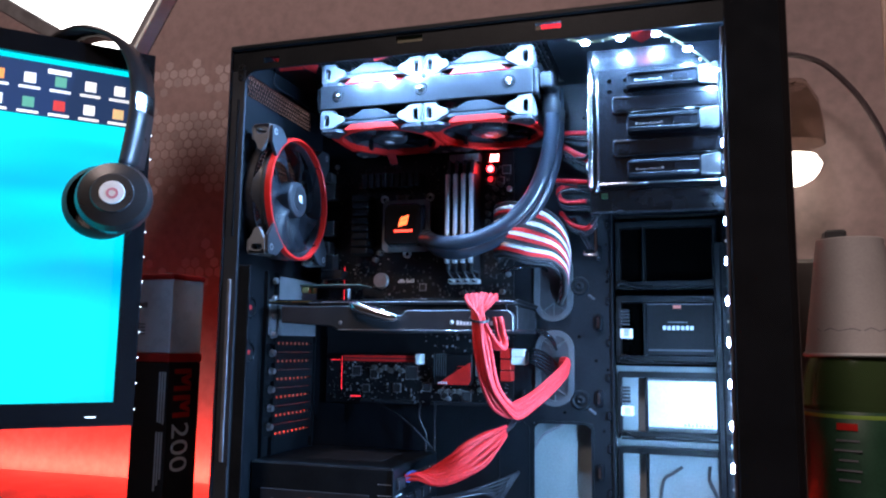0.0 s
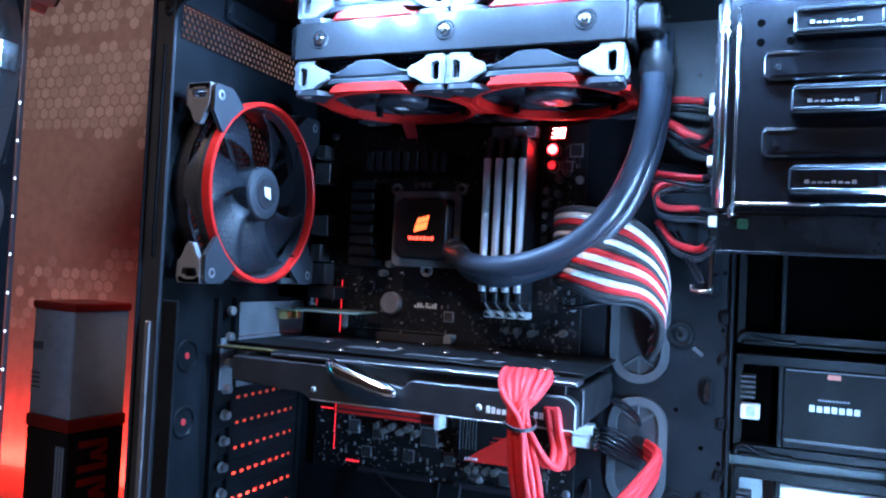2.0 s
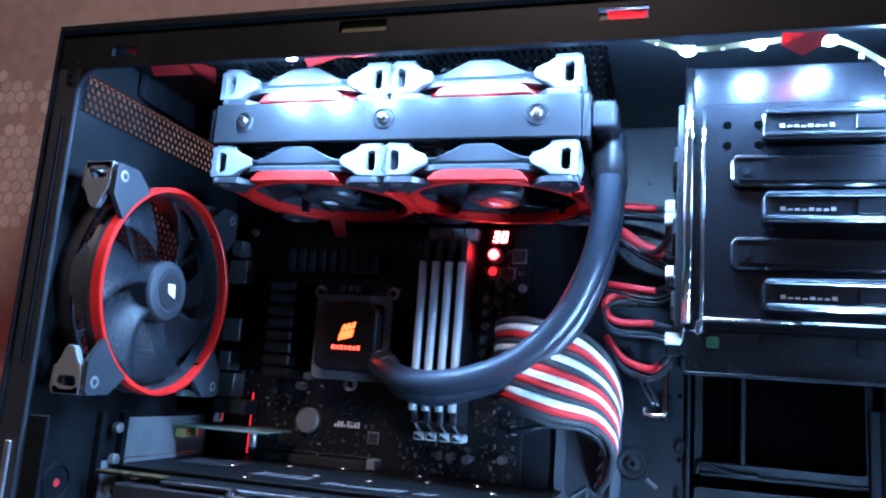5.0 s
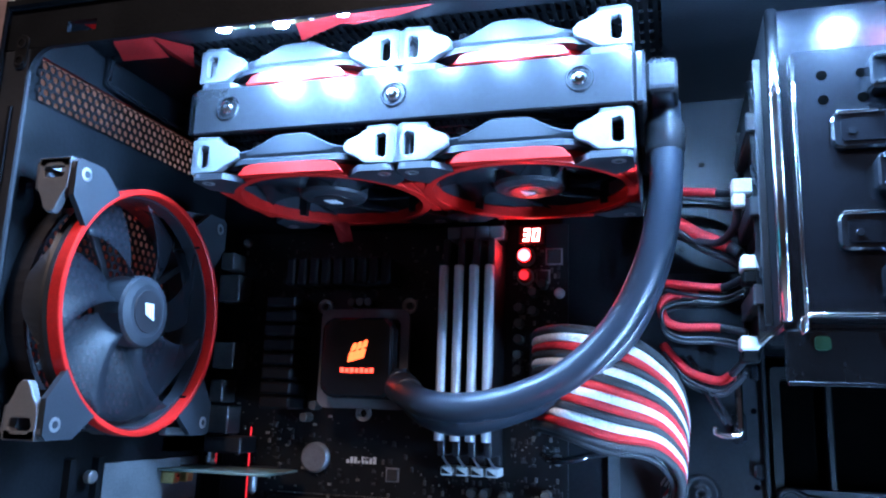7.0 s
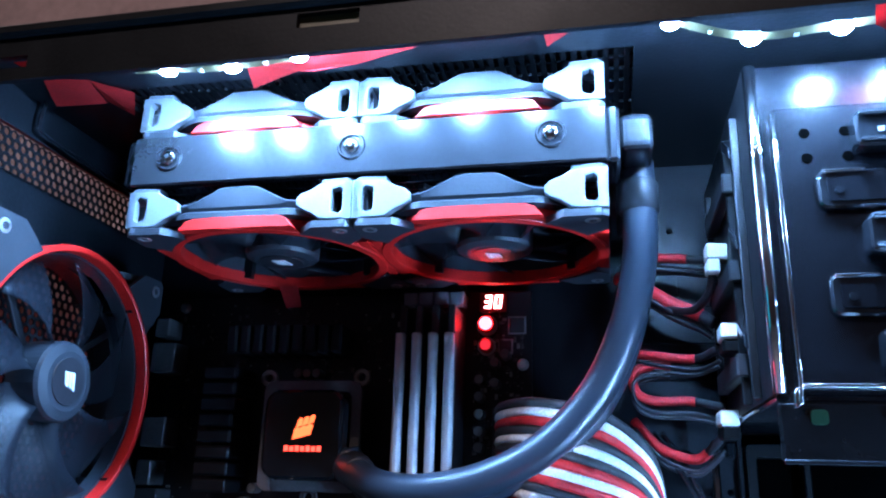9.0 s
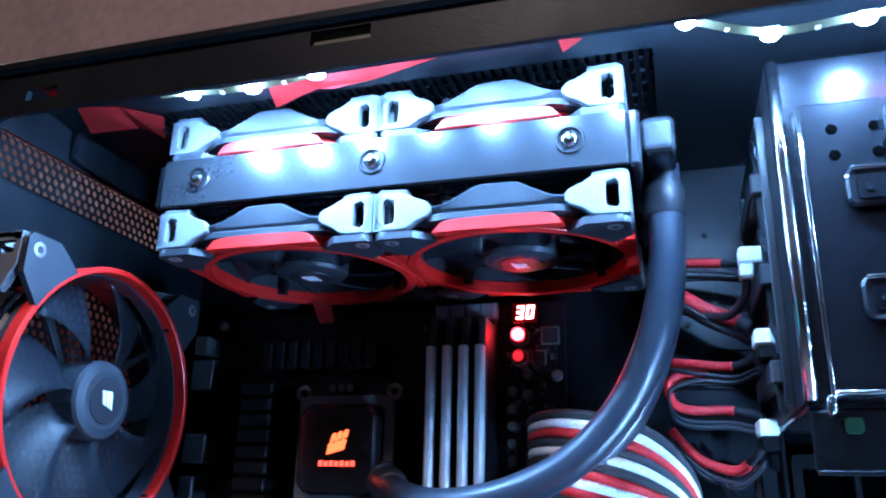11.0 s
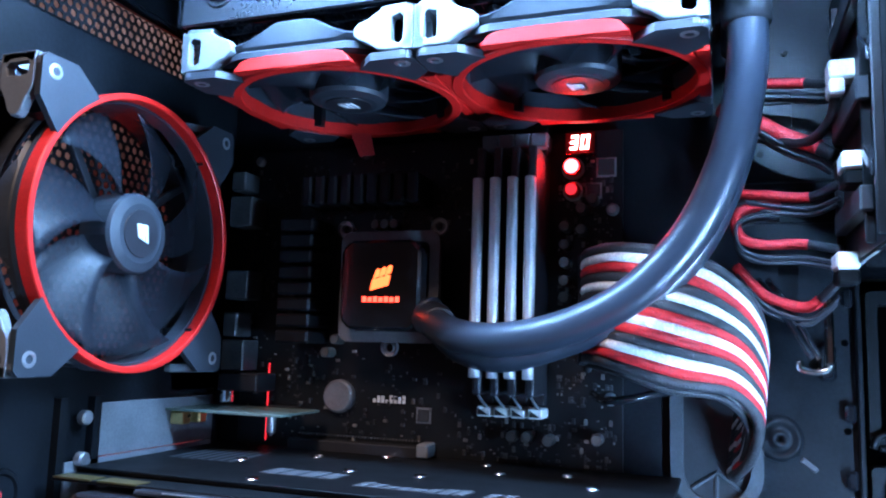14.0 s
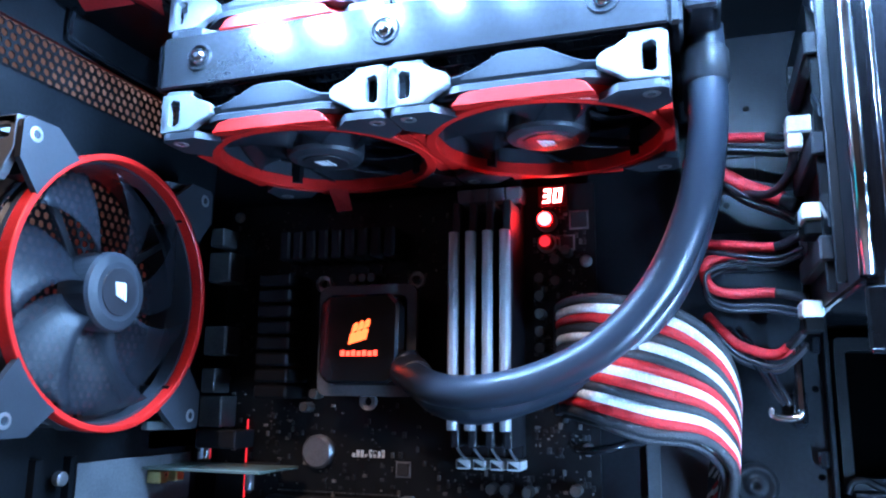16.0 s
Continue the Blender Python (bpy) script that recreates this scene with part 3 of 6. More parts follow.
part("bay_skirt_edge", sweep([(0.3455, -0.1455, 0.3482), (0.4685, -0.1455, 0.3482)], 0.0010, 6, 2), GLOSS_BLACK, case)
for x, w, m in ((0.356, 0.006, LEAF_PCB), (0.382, 0.008, BAY_BLACK), (0.425, 0.007, BAY_BLACK), (0.445, 0.012, BAY_BLACK)):
    part("skirt_slot", prism(rounded(x, x + w, 0.3615, 0.3670, 0.0015), "y", -0.1462, -0.1450), m, case)

# drives in the bays, seen at their rear ends
for z0, y0 in ((0.3800, -0.1380), (0.4230, -0.1380), (0.4660, -0.1380)):
    d = thing("optical_drive", (0.38, -0.066, z0), "black bay drive with its plugs at the rear", "drive", "bay drives")
    part("body", box(0.3465, 0.4680, -0.1400, 0.0060, z0, z0 + 0.0350, 0.001), STEEL_BLACK, d)
    part("socket", box(0.3385, 0.3438, -0.1000, -0.0300, z0 + 0.006, z0 + 0.016, 0.0008), PLASTIC_BLACK, d)

# ---- solid-state drive sleds ----
SLED = material("grey sled plastic", (0.003, 0.0036, 0.0042), 0.42, 0, 0.2, 60, 0.15)
SLED.node_tree.nodes["Principled BSDF"].inputs["Specular IOR Level"].default_value = 0.13
for z0, z1 in ((0.2895, 0.3640), (0.2060, 0.2785), (0.1225, 0.1940), (0.0400, 0.1110)):
    s = thing("drive_sled", (0.41, 0.02, z0), "dark grey plastic sled for a small drive", "drive sled", "drive sleds")
    part("frame", ring_plate(rounded(0.3560, 0.4660, z0, z1, 0.003), rounded(0.3610, 0.4615, z0 + 0.0055, z1 - 0.0070, 0.002), "y", 0.0110, 0.0235), SLED, s)
    part("divider", box(0.3855, 0.3890, 0.0125, 0.0235, z0 + 0.0055, z1 - 0.0070, 0.0006), SLED, s)
    part("lever", sweep([(0.3570, 0.0095, z0 - 0.0020), (0.3590, 0.0090, z0 + 0.0035), (0.3650, 0.0085, z0 + 0.0050), (0.3720, 0.0085, z0 + 0.0015), (0.3840, 0.0090, z0 - 0.0005), (0.3965, 0.0095, z0 - 0.0005)], 0.0018, 8, 6), SLED, s, smooth=True)
    part("rail", box(0.3600, 0.4640, 0.0100, 0.0120, z0 - 0.0035, z0 - 0.0010, 0.0005), SLED, s)
part("cage_upright", box(0.4625, 0.4690, 0.0040, 0.0335, 0.004, 0.337, 0.0008), STEEL_BLACK, case)
# Black sheet stands in for the shade in the upper sled recesses.
part("cage_back", box(0.3535, 0.4690, 0.0240, 0.0255, 0.200, 0.3700), SHADE_BLACK, case)


def ssd(z0, z1, body, label, print_mat):
    d = thing("solid_state_drive", (0.425, 0.015, z0), label, "drive")
    part("body", box(0.3885, 0.4616, 0.0125, 0.0195, z0, z1, 0.0012), body, d)
    return d


d = ssd(0.2115, 0.2715, material("black drive shell", (0.003, 0.003, 0.0038), 0.5, 0.0, 0.2, 60, 0.1), "black solid-state drive with an orange square", PRINT)
bpy.data.materials["black drive shell"].node_tree.nodes["Principled BSDF"].inputs["Specular IOR Level"].default_value = 0.1
part("square_mark", box(0.4180, 0.4265, 0.0119, 0.0126, 0.2645, 0.2680), material("orange print", (0.62, 0.14, 0.08), 0.5, 0, 0.1, 80, 0), d)
part("lettering", bars([1, 0.92, 1, 1, 0.95, 1, 0.95], 0.4060, 0.4400, 0.2405, 0.2450, 0.0125, 0.0005), PRINT, d)
part("fine_print", bars([1] * 9, 0.4120, 0.4330, 0.2485, 0.2497, 0.0125, 0.0004), PRINT_GREY, d)
part("edge_line", box(0.3905, 0.4600, 0.0119, 0.0126, 0.2690, 0.2696), PRINT_GREY, d)
# Dark strip put in for shade along the drive's lower edge.
part("edge_shade", box(0.3905, 0.4600, 0.0119, 0.0126, 0.2170, 0.2190), RUBBER, d)
d = ssd(0.1330, 0.1845, material("silver drive shell", (0.62, 0.66, 0.66), 0.32, 0.5, 0.12, 25, 0.05), "bright silver solid-state drive", PRINT)
part("lettering", bars([0.7, 0.9, 0.6, 1.0, 0.6, 0.8, 0.5, 0.7], 0.4260, 0.4580, 0.1352, 0.1400, 0.0125, 0.0005), PRINT_GREY, d)
for z in (0.2363, 0.1500):
    p = thing("data_plug", (0.3675, 0.014, z - 0.006), "white data plug on a drive", "plug", "drive plugs")
    part("housing", box(0.3600, 0.3735, 0.0080, 0.0200, z - 0.0055, z + 0.0055, 0.001), WHITE_PLASTIC, p)
    part("key", box(0.3640, 0.3700, 0.0065, 0.0085, z - 0.0030, z + 0.0040, 0.0006), NICKEL, p)
    r = thing("power_plug", (0.3675, 0.014, z + 0.010), "ribbed black power plug on a drive", "plug", "drive plugs")
    for i in range(5):
        part("fin", box(0.3590, 0.3700, 0.0090, 0.0200, z + 0.0095 + i * 0.0038, z + 0.0118 + i * 0.0038, 0.0005), PLASTIC_BLACK, r)
part("cage_strap", sweep([(0.400, 0.0280, 0.052), (0.404, 0.0270, 0.075), (0.414, 0.0260, 0.083), (0.424, 0.0270, 0.090)], 0.0018, 8, 6), GROMMET, case)
part("cage_strap", sweep([(0.453, 0.0280, 0.092), (0.452, 0.0270, 0.078), (0.457, 0.0260, 0.066), (0.460, 0.0270, 0.058)], 0.0018, 8, 6), GROMMET, case)


# ---- fans ----
CAP_GREY = material("mid grey rubber cap", (0.085, 0.092, 0.105), 0.45, 0.0, 0.12, 80, 0.1)
SWAP = Matrix(((0, 1, 0, 0), (1, 0, 0, 0), (0, 0, 1, 0), (0, 0, 0, 1)))


def corner_face(h, turn):
    """One moulded face of a corner: a pointed outline with an upright slot beside the corner's edge."""
    cu, cz, hu, hz = 0.0071, 0.0130, 0.0034, 0.0066
    outer = [(0.0, 0.0035), (0.0062, 0.0035), (0.0125, 0.0035), (0.0165, 0.0040), (0.0210, 0.0072), (0.0262, 0.0095), (0.0285, 0.0115), (0.0285, 0.0148),
             (0.0262, 0.0172), (0.0210, 0.0192), (0.0165, 0.0220), (0.0125, 0.0226), (0.0062, 0.0226), (0.0, 0.0226), (0.0, 0.0190), (0.0, 0.0128), (0.0, 0.0070)]
    inner = []
    for u, z in outer:
        du, dz = u - cu, z - cz
        k = (abs(du / hu) ** 5 + abs(dz / hz) ** 5) ** -0.2
        inner.append((cu + du * k, cz + dz * k))
    own = ring_plate([(h - u, z) for u, z in outer], [(h - u, z) for u, z in inner], "y", h - 0.0045, h)
    front = [e for e in own.edges if all(v.co.y > h - 1e-5 for v in e.verts) and len({f.normal.y > 0.5 for f in e.link_faces}) == 2]
    bmesh.ops.bevel(own, geom=front, offset=0.0007, segments=2, affect="EDGES", profile=0.5)
    bmesh.ops.transform(own, matrix=turn, verts=own.verts)
    bmesh.ops.recalc_face_normals(own, faces=own.faces)
    return own


def fan_parts(s, g):
    """Parts of one fan round the origin: the red face at z = 0, the frame up to z = 0.025."""
    h, r = s / 2, s / 2 - 0.0012
    rin = r - (0.0046 if s < 0.13 else 0.0026)
    n = 96
    big = s * (0.552 if s < 0.13 else 0.4965)

    def edge(a, back=0.0):
        return min(big, (h - 0.0004) / max(abs(math.cos(a)), abs(math.sin(a)))) - back

    def turned(profile):
        own = bmesh.new()
        rows = []
        for i in range(n):
            a = 2 * math.pi * (i + 0.5) / n
            b = abs((a + math.pi / 4) % (math.pi / 2) - math.pi / 4)
            u = min(1.0, max(0.0, (h * math.tan(b) - 0.009) / 0.017))
            rows.append([own.verts.new((rr * math.cos(a), rr * math.sin(a), z)) for rr, z in profile(a, u)])
        m = len(rows[0])
        for i in range(n):
            p, q = rows[i], rows[(i + 1) % n]
            for k in range(m):
                own.faces.new((p[k], q[k], q[(k + 1) % m], p[(k + 1) % m]))
        bmesh.ops.recalc_face_normals(own, faces=own.faces)
        return own

    part("shroud", turned(lambda a, u: [(r - 0.0040, 0.0070), (edge(a), 0.0070), (edge(a), 0.0098), (edge(a, 0.0022), 0.0112), (edge(a, 0.0012), 0.0128), (edge(a, 0.0004), 0.0226 - 0.0085 * u), (edge(a, 0.0016), 0.0238 - 0.0085 * u), (r - 0.0040, 0.0238 - 0.0085 * u)]), FAN_GREY, g)
    # Added black collar hides the lit grille behind the gap, which should be dark.
    if s > 0.13:
        part("gasket", lathe([(r - 0.0040, 0.0225), (r - 0.0010, 0.0225), (r - 0.0010, 0.0338), (r - 0.0040, 0.0338), (r - 0.0040, 0.0225)], (0, 0, 0), "z", 64), PLASTIC_BLACK, g)
    bm = lathe([(rin, 0.0005), (rin + 0.0006, 0), (r + 0.0002, 0), (r + 0.0006, 0.0006), (r + 0.0006, 0.0068), (rin, 0.0068), (rin, 0.0005)], (0, 0, 0), "z", 96)
    c = s * 0.231
    part("ring", bm, RED_RING, g, "red accent ring")
    for q in range(4 if s < 0.13 else 0):
        own = bmesh.new()
        prism([(-c - 0.0030, 0.0008), (-c + 0.0010, 0.0056), (-c + 0.0050, 0.0068), (-c * 0.4, 0.0076), (c * 0.4, 0.0076), (c - 0.0050, 0.0068), (c - 0.0010, 0.0056), (c + 0.0030, 0.0008)], "y", h - 0.0060, h - 0.0004, 0.0004, own, Matrix.Rotation(radians(90 * q), 4, "Z"))
        part("ring_edge", own, RED_RING, g, "straight red edge")
    for sx in (-1, 1):
        for sy in (-1, 1):
            flip = Matrix.Diagonal((sx, sy, 1, 1))
            lug = part("corner_mount", corner_face(h, flip), LUG_GREY, g, "grey rubber corner")
            part("corner_return", corner_face(h, flip @ SWAP), LUG_GREY, lug)
            part("corner_core", box(h - 0.0240, h - 0.0110, h - 0.0240, h - 0.0110, 0.0030, 0.0220, m=flip), DARK_INNER, lug)
            part("corner_cap", prism([(h - 0.0165, h - 0.0090), (h - 0.0165, h - 0.0012), (h - 0.0030, h - 0.0003), (h - 0.0003, h - 0.0030), (h - 0.0012, h - 0.0165), (h - 0.0090, h - 0.0165)], "z", 0.0218, 0.0250, 0.0008, m=flip), CAP_GREY, lug, "darker grey cap")
            part("corner_cap", prism([(h - 0.0165, h - 0.0090), (h - 0.0165, h - 0.0012), (h - 0.0030, h - 0.0003), (h - 0.0003, h - 0.0030), (h - 0.0012, h - 0.0165), (h - 0.0090, h - 0.0165)], "z", 0.0002, 0.0040, 0.0008, m=flip), CAP_GREY, lug, "darker grey cap")
            hole = 0.0525 if s < 0.13 else 0.06225
            rr, arc = r - 0.0005, []
            for q in range(7):
                b = radians(45 + 13.5 - 4.5 * q)
                arc.append((sx * rr * math.cos(b), sy * rr * math.sin(b)))
            part("flange", prism([(sx * (h - 0.0200), sy * (h - 0.0005)), (sx * (h - 0.003), sy * (h - 0.0005)), (sx * (h - 0.0005), sy * (h - 0.003)), (sx * (h - 0.0005), sy * (h - 0.0200))] + arc[::-1], "z", -0.0004, 0.0030), FAN_GREY, g)
            part("screw", lathe([(0.0040, 0.0009), (0.0036, -0.0006), (0.0020, -0.0008), (0.0018, 0.0006), (0, 0.0006)], (sx * hole, sy * hole, 0), "z", 18), NICKEL, lug)
    hub = part("hub", lathe([(0, 0.0015), (0.0150, 0.0015), (0.0195, 0.0030), (0.0205, 0.0050), (0.0205, 0.0210), (0, 0.0210)], (0, 0, 0), "z", 40), FAN_GREY, g, smooth=False)
    part("sticker", lathe([(0, 0.0009), (0.0120, 0.0009), (0.0122, 0.0014)], (0, 0, 0), "z", 32), PLASTIC_BLACK, hub)
    bm = bmesh.new()
    for i in range(3):
        prism([(-0.0040 + i * 0.0026, -0.0045), (-0.0020 + i * 0.0026, -0.0045), (-0.0008 + i * 0.0026, 0.0030 + 0.0009 * i), (-0.0028 + i * 0.0026, 0.0020 + 0.0009 * i)], "z", 0.0003, 0.0009, 0, bm)
    part("mark", bm, PRINT, hub, "white printed mark")
    for i in range(7):
        bm = bmesh.new()
        a0 = 2 * math.pi * i / 7
        m, cols = 8, 7
        grid = []
        for u in range(m + 1):
            rr = 0.0195 + (r - 0.0075 - 0.0195) * u / m
            width = 0.62 + 0.14 * u / m
            sweepback = -0.38 * (u / m) ** 1.3
            line = []
            for w in range(cols + 1):
                t = w / cols
                a = a0 + sweepback + width * (t - 0.5)
                line.append((rr * math.cos(a), rr * math.sin(a), 0.0045 + 0.0130 * t + 0.0022 * math.sin(math.pi * t)))
            grid.append(line)
        lo = [[bm.verts.new(p) for p in line] for line in grid]
        hi = [[bm.verts.new((p[0], p[1], p[2] + 0.0011)) for p in line] for line in grid]
        for u in range(m):
            for w in range(cols):
                bm.faces.new((lo[u][w], lo[u + 1][w], lo[u + 1][w + 1], lo[u][w + 1]))
                bm.faces.new((hi[u][w], hi[u][w + 1], hi[u + 1][w + 1], hi[u + 1][w]))
        for a, b in ((lo, hi),):
            edge = [(u, 0) for u in range(m)] + [(m, w) for w in range(cols)] + [(u, cols) for u in range(m, 0, -1)] + [(0, w) for w in range(cols, 0, -1)]
            for k in range(len(edge)):
                p, q = edge[k], edge[(k + 1) % len(edge)]
                bm.faces.new((a[p[0]][p[1]], a[q[0]][q[1]], b[q[0]][q[1]], b[p[0]][p[1]]))
        bmesh.ops.recalc_face_normals(bm, faces=bm.faces)
        part("blade", bm, BLADE, g, smooth=True)
    for i in range(4):
        a = radians(45 + 90 * i + 12)
        d = Vector((math.cos(a), math.sin(a), 0))
        side = Vector((-d.y, d.x, 0)) * 0.0022
        o = [d * 0.018 - side, d * (r - 0.004) - side, d * (r - 0.004) + side, d * 0.018 + side]
        part("strut", prism([(p.x, p.y) for p in o], "z", 0.0220, 0.0248, 0.0004), PLASTIC_BLACK, g)


BLADE = material("dark translucent blade", (0.012, 0.014, 0.019), 0.42, 0, 0.06, 20, 0.0)
BLADE.node_tree.nodes["Principled BSDF"].inputs["Alpha"].default_value = 0.58
BLADE.node_tree.nodes["Principled BSDF"].inputs["Specular IOR Level"].default_value = 0.28
rear_fan = thing("case_fan", (0, 0, 0), "large grey exhaust fan with a red ring", "fan")
fan_parts(0.140, rear_fan)
rear_fan.matrix_basis = Matrix.Translation((0.0164, -0.1122, 0.3823)) @ Matrix.Rotation(radians(-90), 4, "Y") @ Matrix.Rotation(radians(90), 4, "Z")
low = thing("radiator_fan", (0, 0, 0), "grey radiator fan with a red ring, on the radiator", "fan", "radiator fans")
fan_parts(0.120, low)
low.matrix_basis = pose(0.1060, -0.0700, 0.4535)
copy_thing(low, pose(0.2262, -0.0700, 0.4535) @ Matrix.Rotation(radians(180), 4, "Z"))
copy_thing(low, pose(0.1060, -0.0700, 0.5068))
copy_thing(low, pose(0.2262, -0.0700, 0.5068) @ Matrix.Rotation(radians(180), 4, "Z"))

# ---- radiator ----
rad = thing("radiator", (0.165, -0.07, 0.479), "black aluminium liquid-cooling radiator between two pairs of fans", "radiator")
part("side_panel", box(0.0455, 0.2865, -0.1310, -0.1290, 0.4792, 0.5062, 0.0008), RAD_BLACK, rad)
part("side_panel", box(0.0455, 0.2865, -0.0110, -0.0090, 0.4792, 0.5062, 0.0008), RAD_BLACK, rad)
part("end_tank", box(0.0405, 0.0460, -0.1290, -0.0110, 0.4800, 0.5055, 0.0020, segments=2), GLOSS_BLACK, rad)
part("end_tank", box(0.2865, 0.2920, -0.1305, -0.0095, 0.4785, 0.5065, 0.0015), RAD_BLACK, rad)
part("end_cap", box(0.2920, 0.3070, -0.1290, -0.0110, 0.4845, 0.5025, 0.0035, segments=3), RAD_BLACK, rad, "rounded end chamber", smooth=False)
bm = bmesh.new()
for i in range(60):
    box(0.047 + i * 0.004, 0.0473 + i * 0.004, -0.128, -0.012, 0.480, 0.5055, 0, bm)
for i in range(12):
    box(0.046, 0.286, -0.126 + i * 0.0097, -0.1245 + i * 0.0097, 0.4795, 0.5060, 0, bm)
tagged(part("core", bm, RAD_BLACK, rad), "dark fins and channels", kind="stuff")
for x in (0.0667, 0.1646, 0.2609):
    part("dimple", lathe([(0.0072, -0.0002), (0.0066, -0.0012), (0.0058, -0.0012), (0.0052, 0.0008), (0, 0.0008)], (x, -0.1310, 0.4936), "y", 28), RAD_BLACK, rad)
    part("screw", lathe([(0, -0.0030), (0.0020, -0.0030), (0.0038, -0.0022), (0.0040, -0.0004)], (x, -0.1310, 0.4936), "y", 18), CHROME, rad, "chrome screw", smooth=True)
    part("screw_socket", disc((x, -0.1344, 0.4936), 0.0013, 0.0006, "y", 6), RUBBER, rad)

# ---- coolant tubes and pump ----
TUBE = [(0.3000, -0.0980, 0.4900), (0.3004, -0.0990, 0.4700), (0.2992, -0.0960, 0.4400), (0.2915, -0.0900, 0.4090), (0.2755, -0.0840, 0.3785), (0.2510, -0.0790, 0.3545), (0.2220, -0.0740, 0.3405), (0.1920, -0.0690, 0.3345), (0.1660, -0.0580, 0.3360), (0.1480, -0.0420, 0.3420), (0.1380, -0.0300, 0.3450)]
back = [(x + (x - 0.30) * 0.085, y + (y + 0.46) * 0.085 + 0.002, z + (z - 0.32) * 0.085 - 0.002) for x, y, z in TUBE]
DROP = [(0, 0), (0, 0), (0.001, -0.001), (0.002, -0.002), (0.003, -0.0035), (0.002, -0.0045), (0.001, -0.0045)]
back = [(x + dx, y, z + dz) for (x, y, z), (dx, dz) in zip(back, DROP)] + [(0.184, -0.040, 0.3265), (0.160, -0.033, 0.330), (0.146, -0.028, 0.340), (0.136, -0.024, 0.352)]
for line, lab in ((TUBE, "thick black rubber coolant tube to the pump"), (back, "thick black rubber coolant tube behind its twin")):
    g = thing("coolant_tube", line[0], lab, "tube", "coolant tubes")
    part("hose", sweep(line, 0.0082, 20, 12), HOSE, g, smooth=True)
    part("collar", lathe([(0.0082, 0), (0.0098, 0.001), (0.0100, 0.0140), (0.0086, 0.0165)], (line[0][0], line[0][1], 0.4640), "z", 24), RUBBER, g, smooth=True)

pump = thing("pump_block", (0.1105, 0, 0.364), "square black pump block with a red lit logo", "cooling pump")
part("bracket", ring_plate(rounded(0.0800, 0.1410, 0.3318, 0.3952, 0.006), rounded(0.0860, 0.1350, 0.3380, 0.3890, 0.004), "y", -0.0200, -0.0165), material("dull bracket steel", (0.14, 0.13, 0.13), 0.5, 0.4, 0.2, 60, 0.1), pump)
part("body", prism([(0.0865, 0.3440), (0.0920, 0.3385), (0.1290, 0.3385), (0.1345, 0.3440), (0.1345, 0.3830), (0.1290, 0.3885), (0.0920, 0.3885), (0.0865, 0.3830)], "y", -0.0325, -0.0050, 0.0016), GLOSS_BLACK, pump)
for x, z in ((0.0815, 0.3970), (0.1400, 0.3975), (0.1120, 0.3290)):
    part("bracket_eye", lathe([(0.0050, 0), (0.0050, 0.003), (0.0026, 0.003), (0.0026, 0)], (x, -0.0195, z), "y", 18), NICKEL, pump)
bm = bmesh.new()
for i in range(3):
    lift = 0.0011 * i
    low = [(0.0, 0.0 + lift), (0.0040, 0.0010 + lift), (0.0056, 0.0072 + lift), (0.0034, 0.0078 + lift), (0.0012, 0.0066 + lift)]
    high = [(0.0020, 0.0076 + lift), (0.0058, 0.0088 + lift), (0.0068, 0.0132 + lift), (0.0052, 0.0138 + lift), (0.0036, 0.0126 + lift)]
    for outline in (low, high):
        prism([(0.1052 + 0.86 * (u + 0.0042 * i), 0.3602 + 0.88 * v) for u, v in outline], "y", -0.0331, -0.0324, 0, bm)
part("lit_mark", bm, ORANGE_GLOW, pump, "orange lit sail mark")
part("lit_lettering", bars([0.8, 0.7, 0.8, 0.7, 0.8, 0.7, 0.8], 0.1002, 0.1232, 0.3538, 0.3576, -0.0325, 0.0005), RED_GLOW, pump, "red lit lettering")
part("tube_elbow", sweep([(0.1330, -0.0230, 0.3480), (0.1430, -0.0300, 0.3450), (0.1500, -0.0430, 0.3415)], 0.0093, 16, 6), PLASTIC_BLACK, pump, smooth=True)

# ---- motherboard ----
board = thing("motherboard", (0.118, 0.004, 0.150), "black motherboard with red slots and small components", "motherboard")
part("circuit_board", box(0.0000, 0.2385, 0.0040, 0.0058, 0.1490, 0.4535, 0.0003), PCB, board)
HEAT = material("dark heatsink", (0.006, 0.006, 0.007), 0.45, 0.0, 0.2, 60, 0.1)
HEAT.node_tree.nodes["Principled BSDF"].inputs["Specular IOR Level"].default_value = 0.2
for i in range(9):
    part("heatsink_fin", box(0.052 + i * 0.0085, 0.0585 + i * 0.0085, -0.022, 0.004, 0.4120, 0.4300, 0.0012, m=Matrix.Identity(4)), HEAT, board)
for i in range(8):
    part("heatsink_fin", box(0.040, 0.062, -0.024, 0.004, 0.330 + i * 0.0095, 0.3375 + i * 0.0095, 0.0012), HEAT, board)
PORT_STEEL = material("dull port steel", (0.10, 0.10, 0.105), 0.4, 0.6, 0.25, 90, 0.1)
for z0, z1, m in ((0.425, 0.437, PORT_STEEL), (0.402, 0.421, PORT_STEEL), (0.356, 0.374, PORT_STEEL), (0.333, 0.348, PORT_STEEL), (0.312, 0.331, PORT_STEEL)):
    part("port_block", box(-0.004, 0.006 if z1 - z0 < 0.016 else 0.012, -0.013, 0.004, z0, z1, 0.0008), m, board)
part("port_cover", box(-0.002, 0.026, -0.018, 0.004, 0.300, 0.311, 0.001), PLASTIC_BLACK, board)
# Glowing lines stand in for red light reflected on an upright edge.
part("audio_strip", box(0.0208, 0.0212, 0.0028, 0.0042, 0.270, 0.317), RED_LED, board, "thin glowing red line")
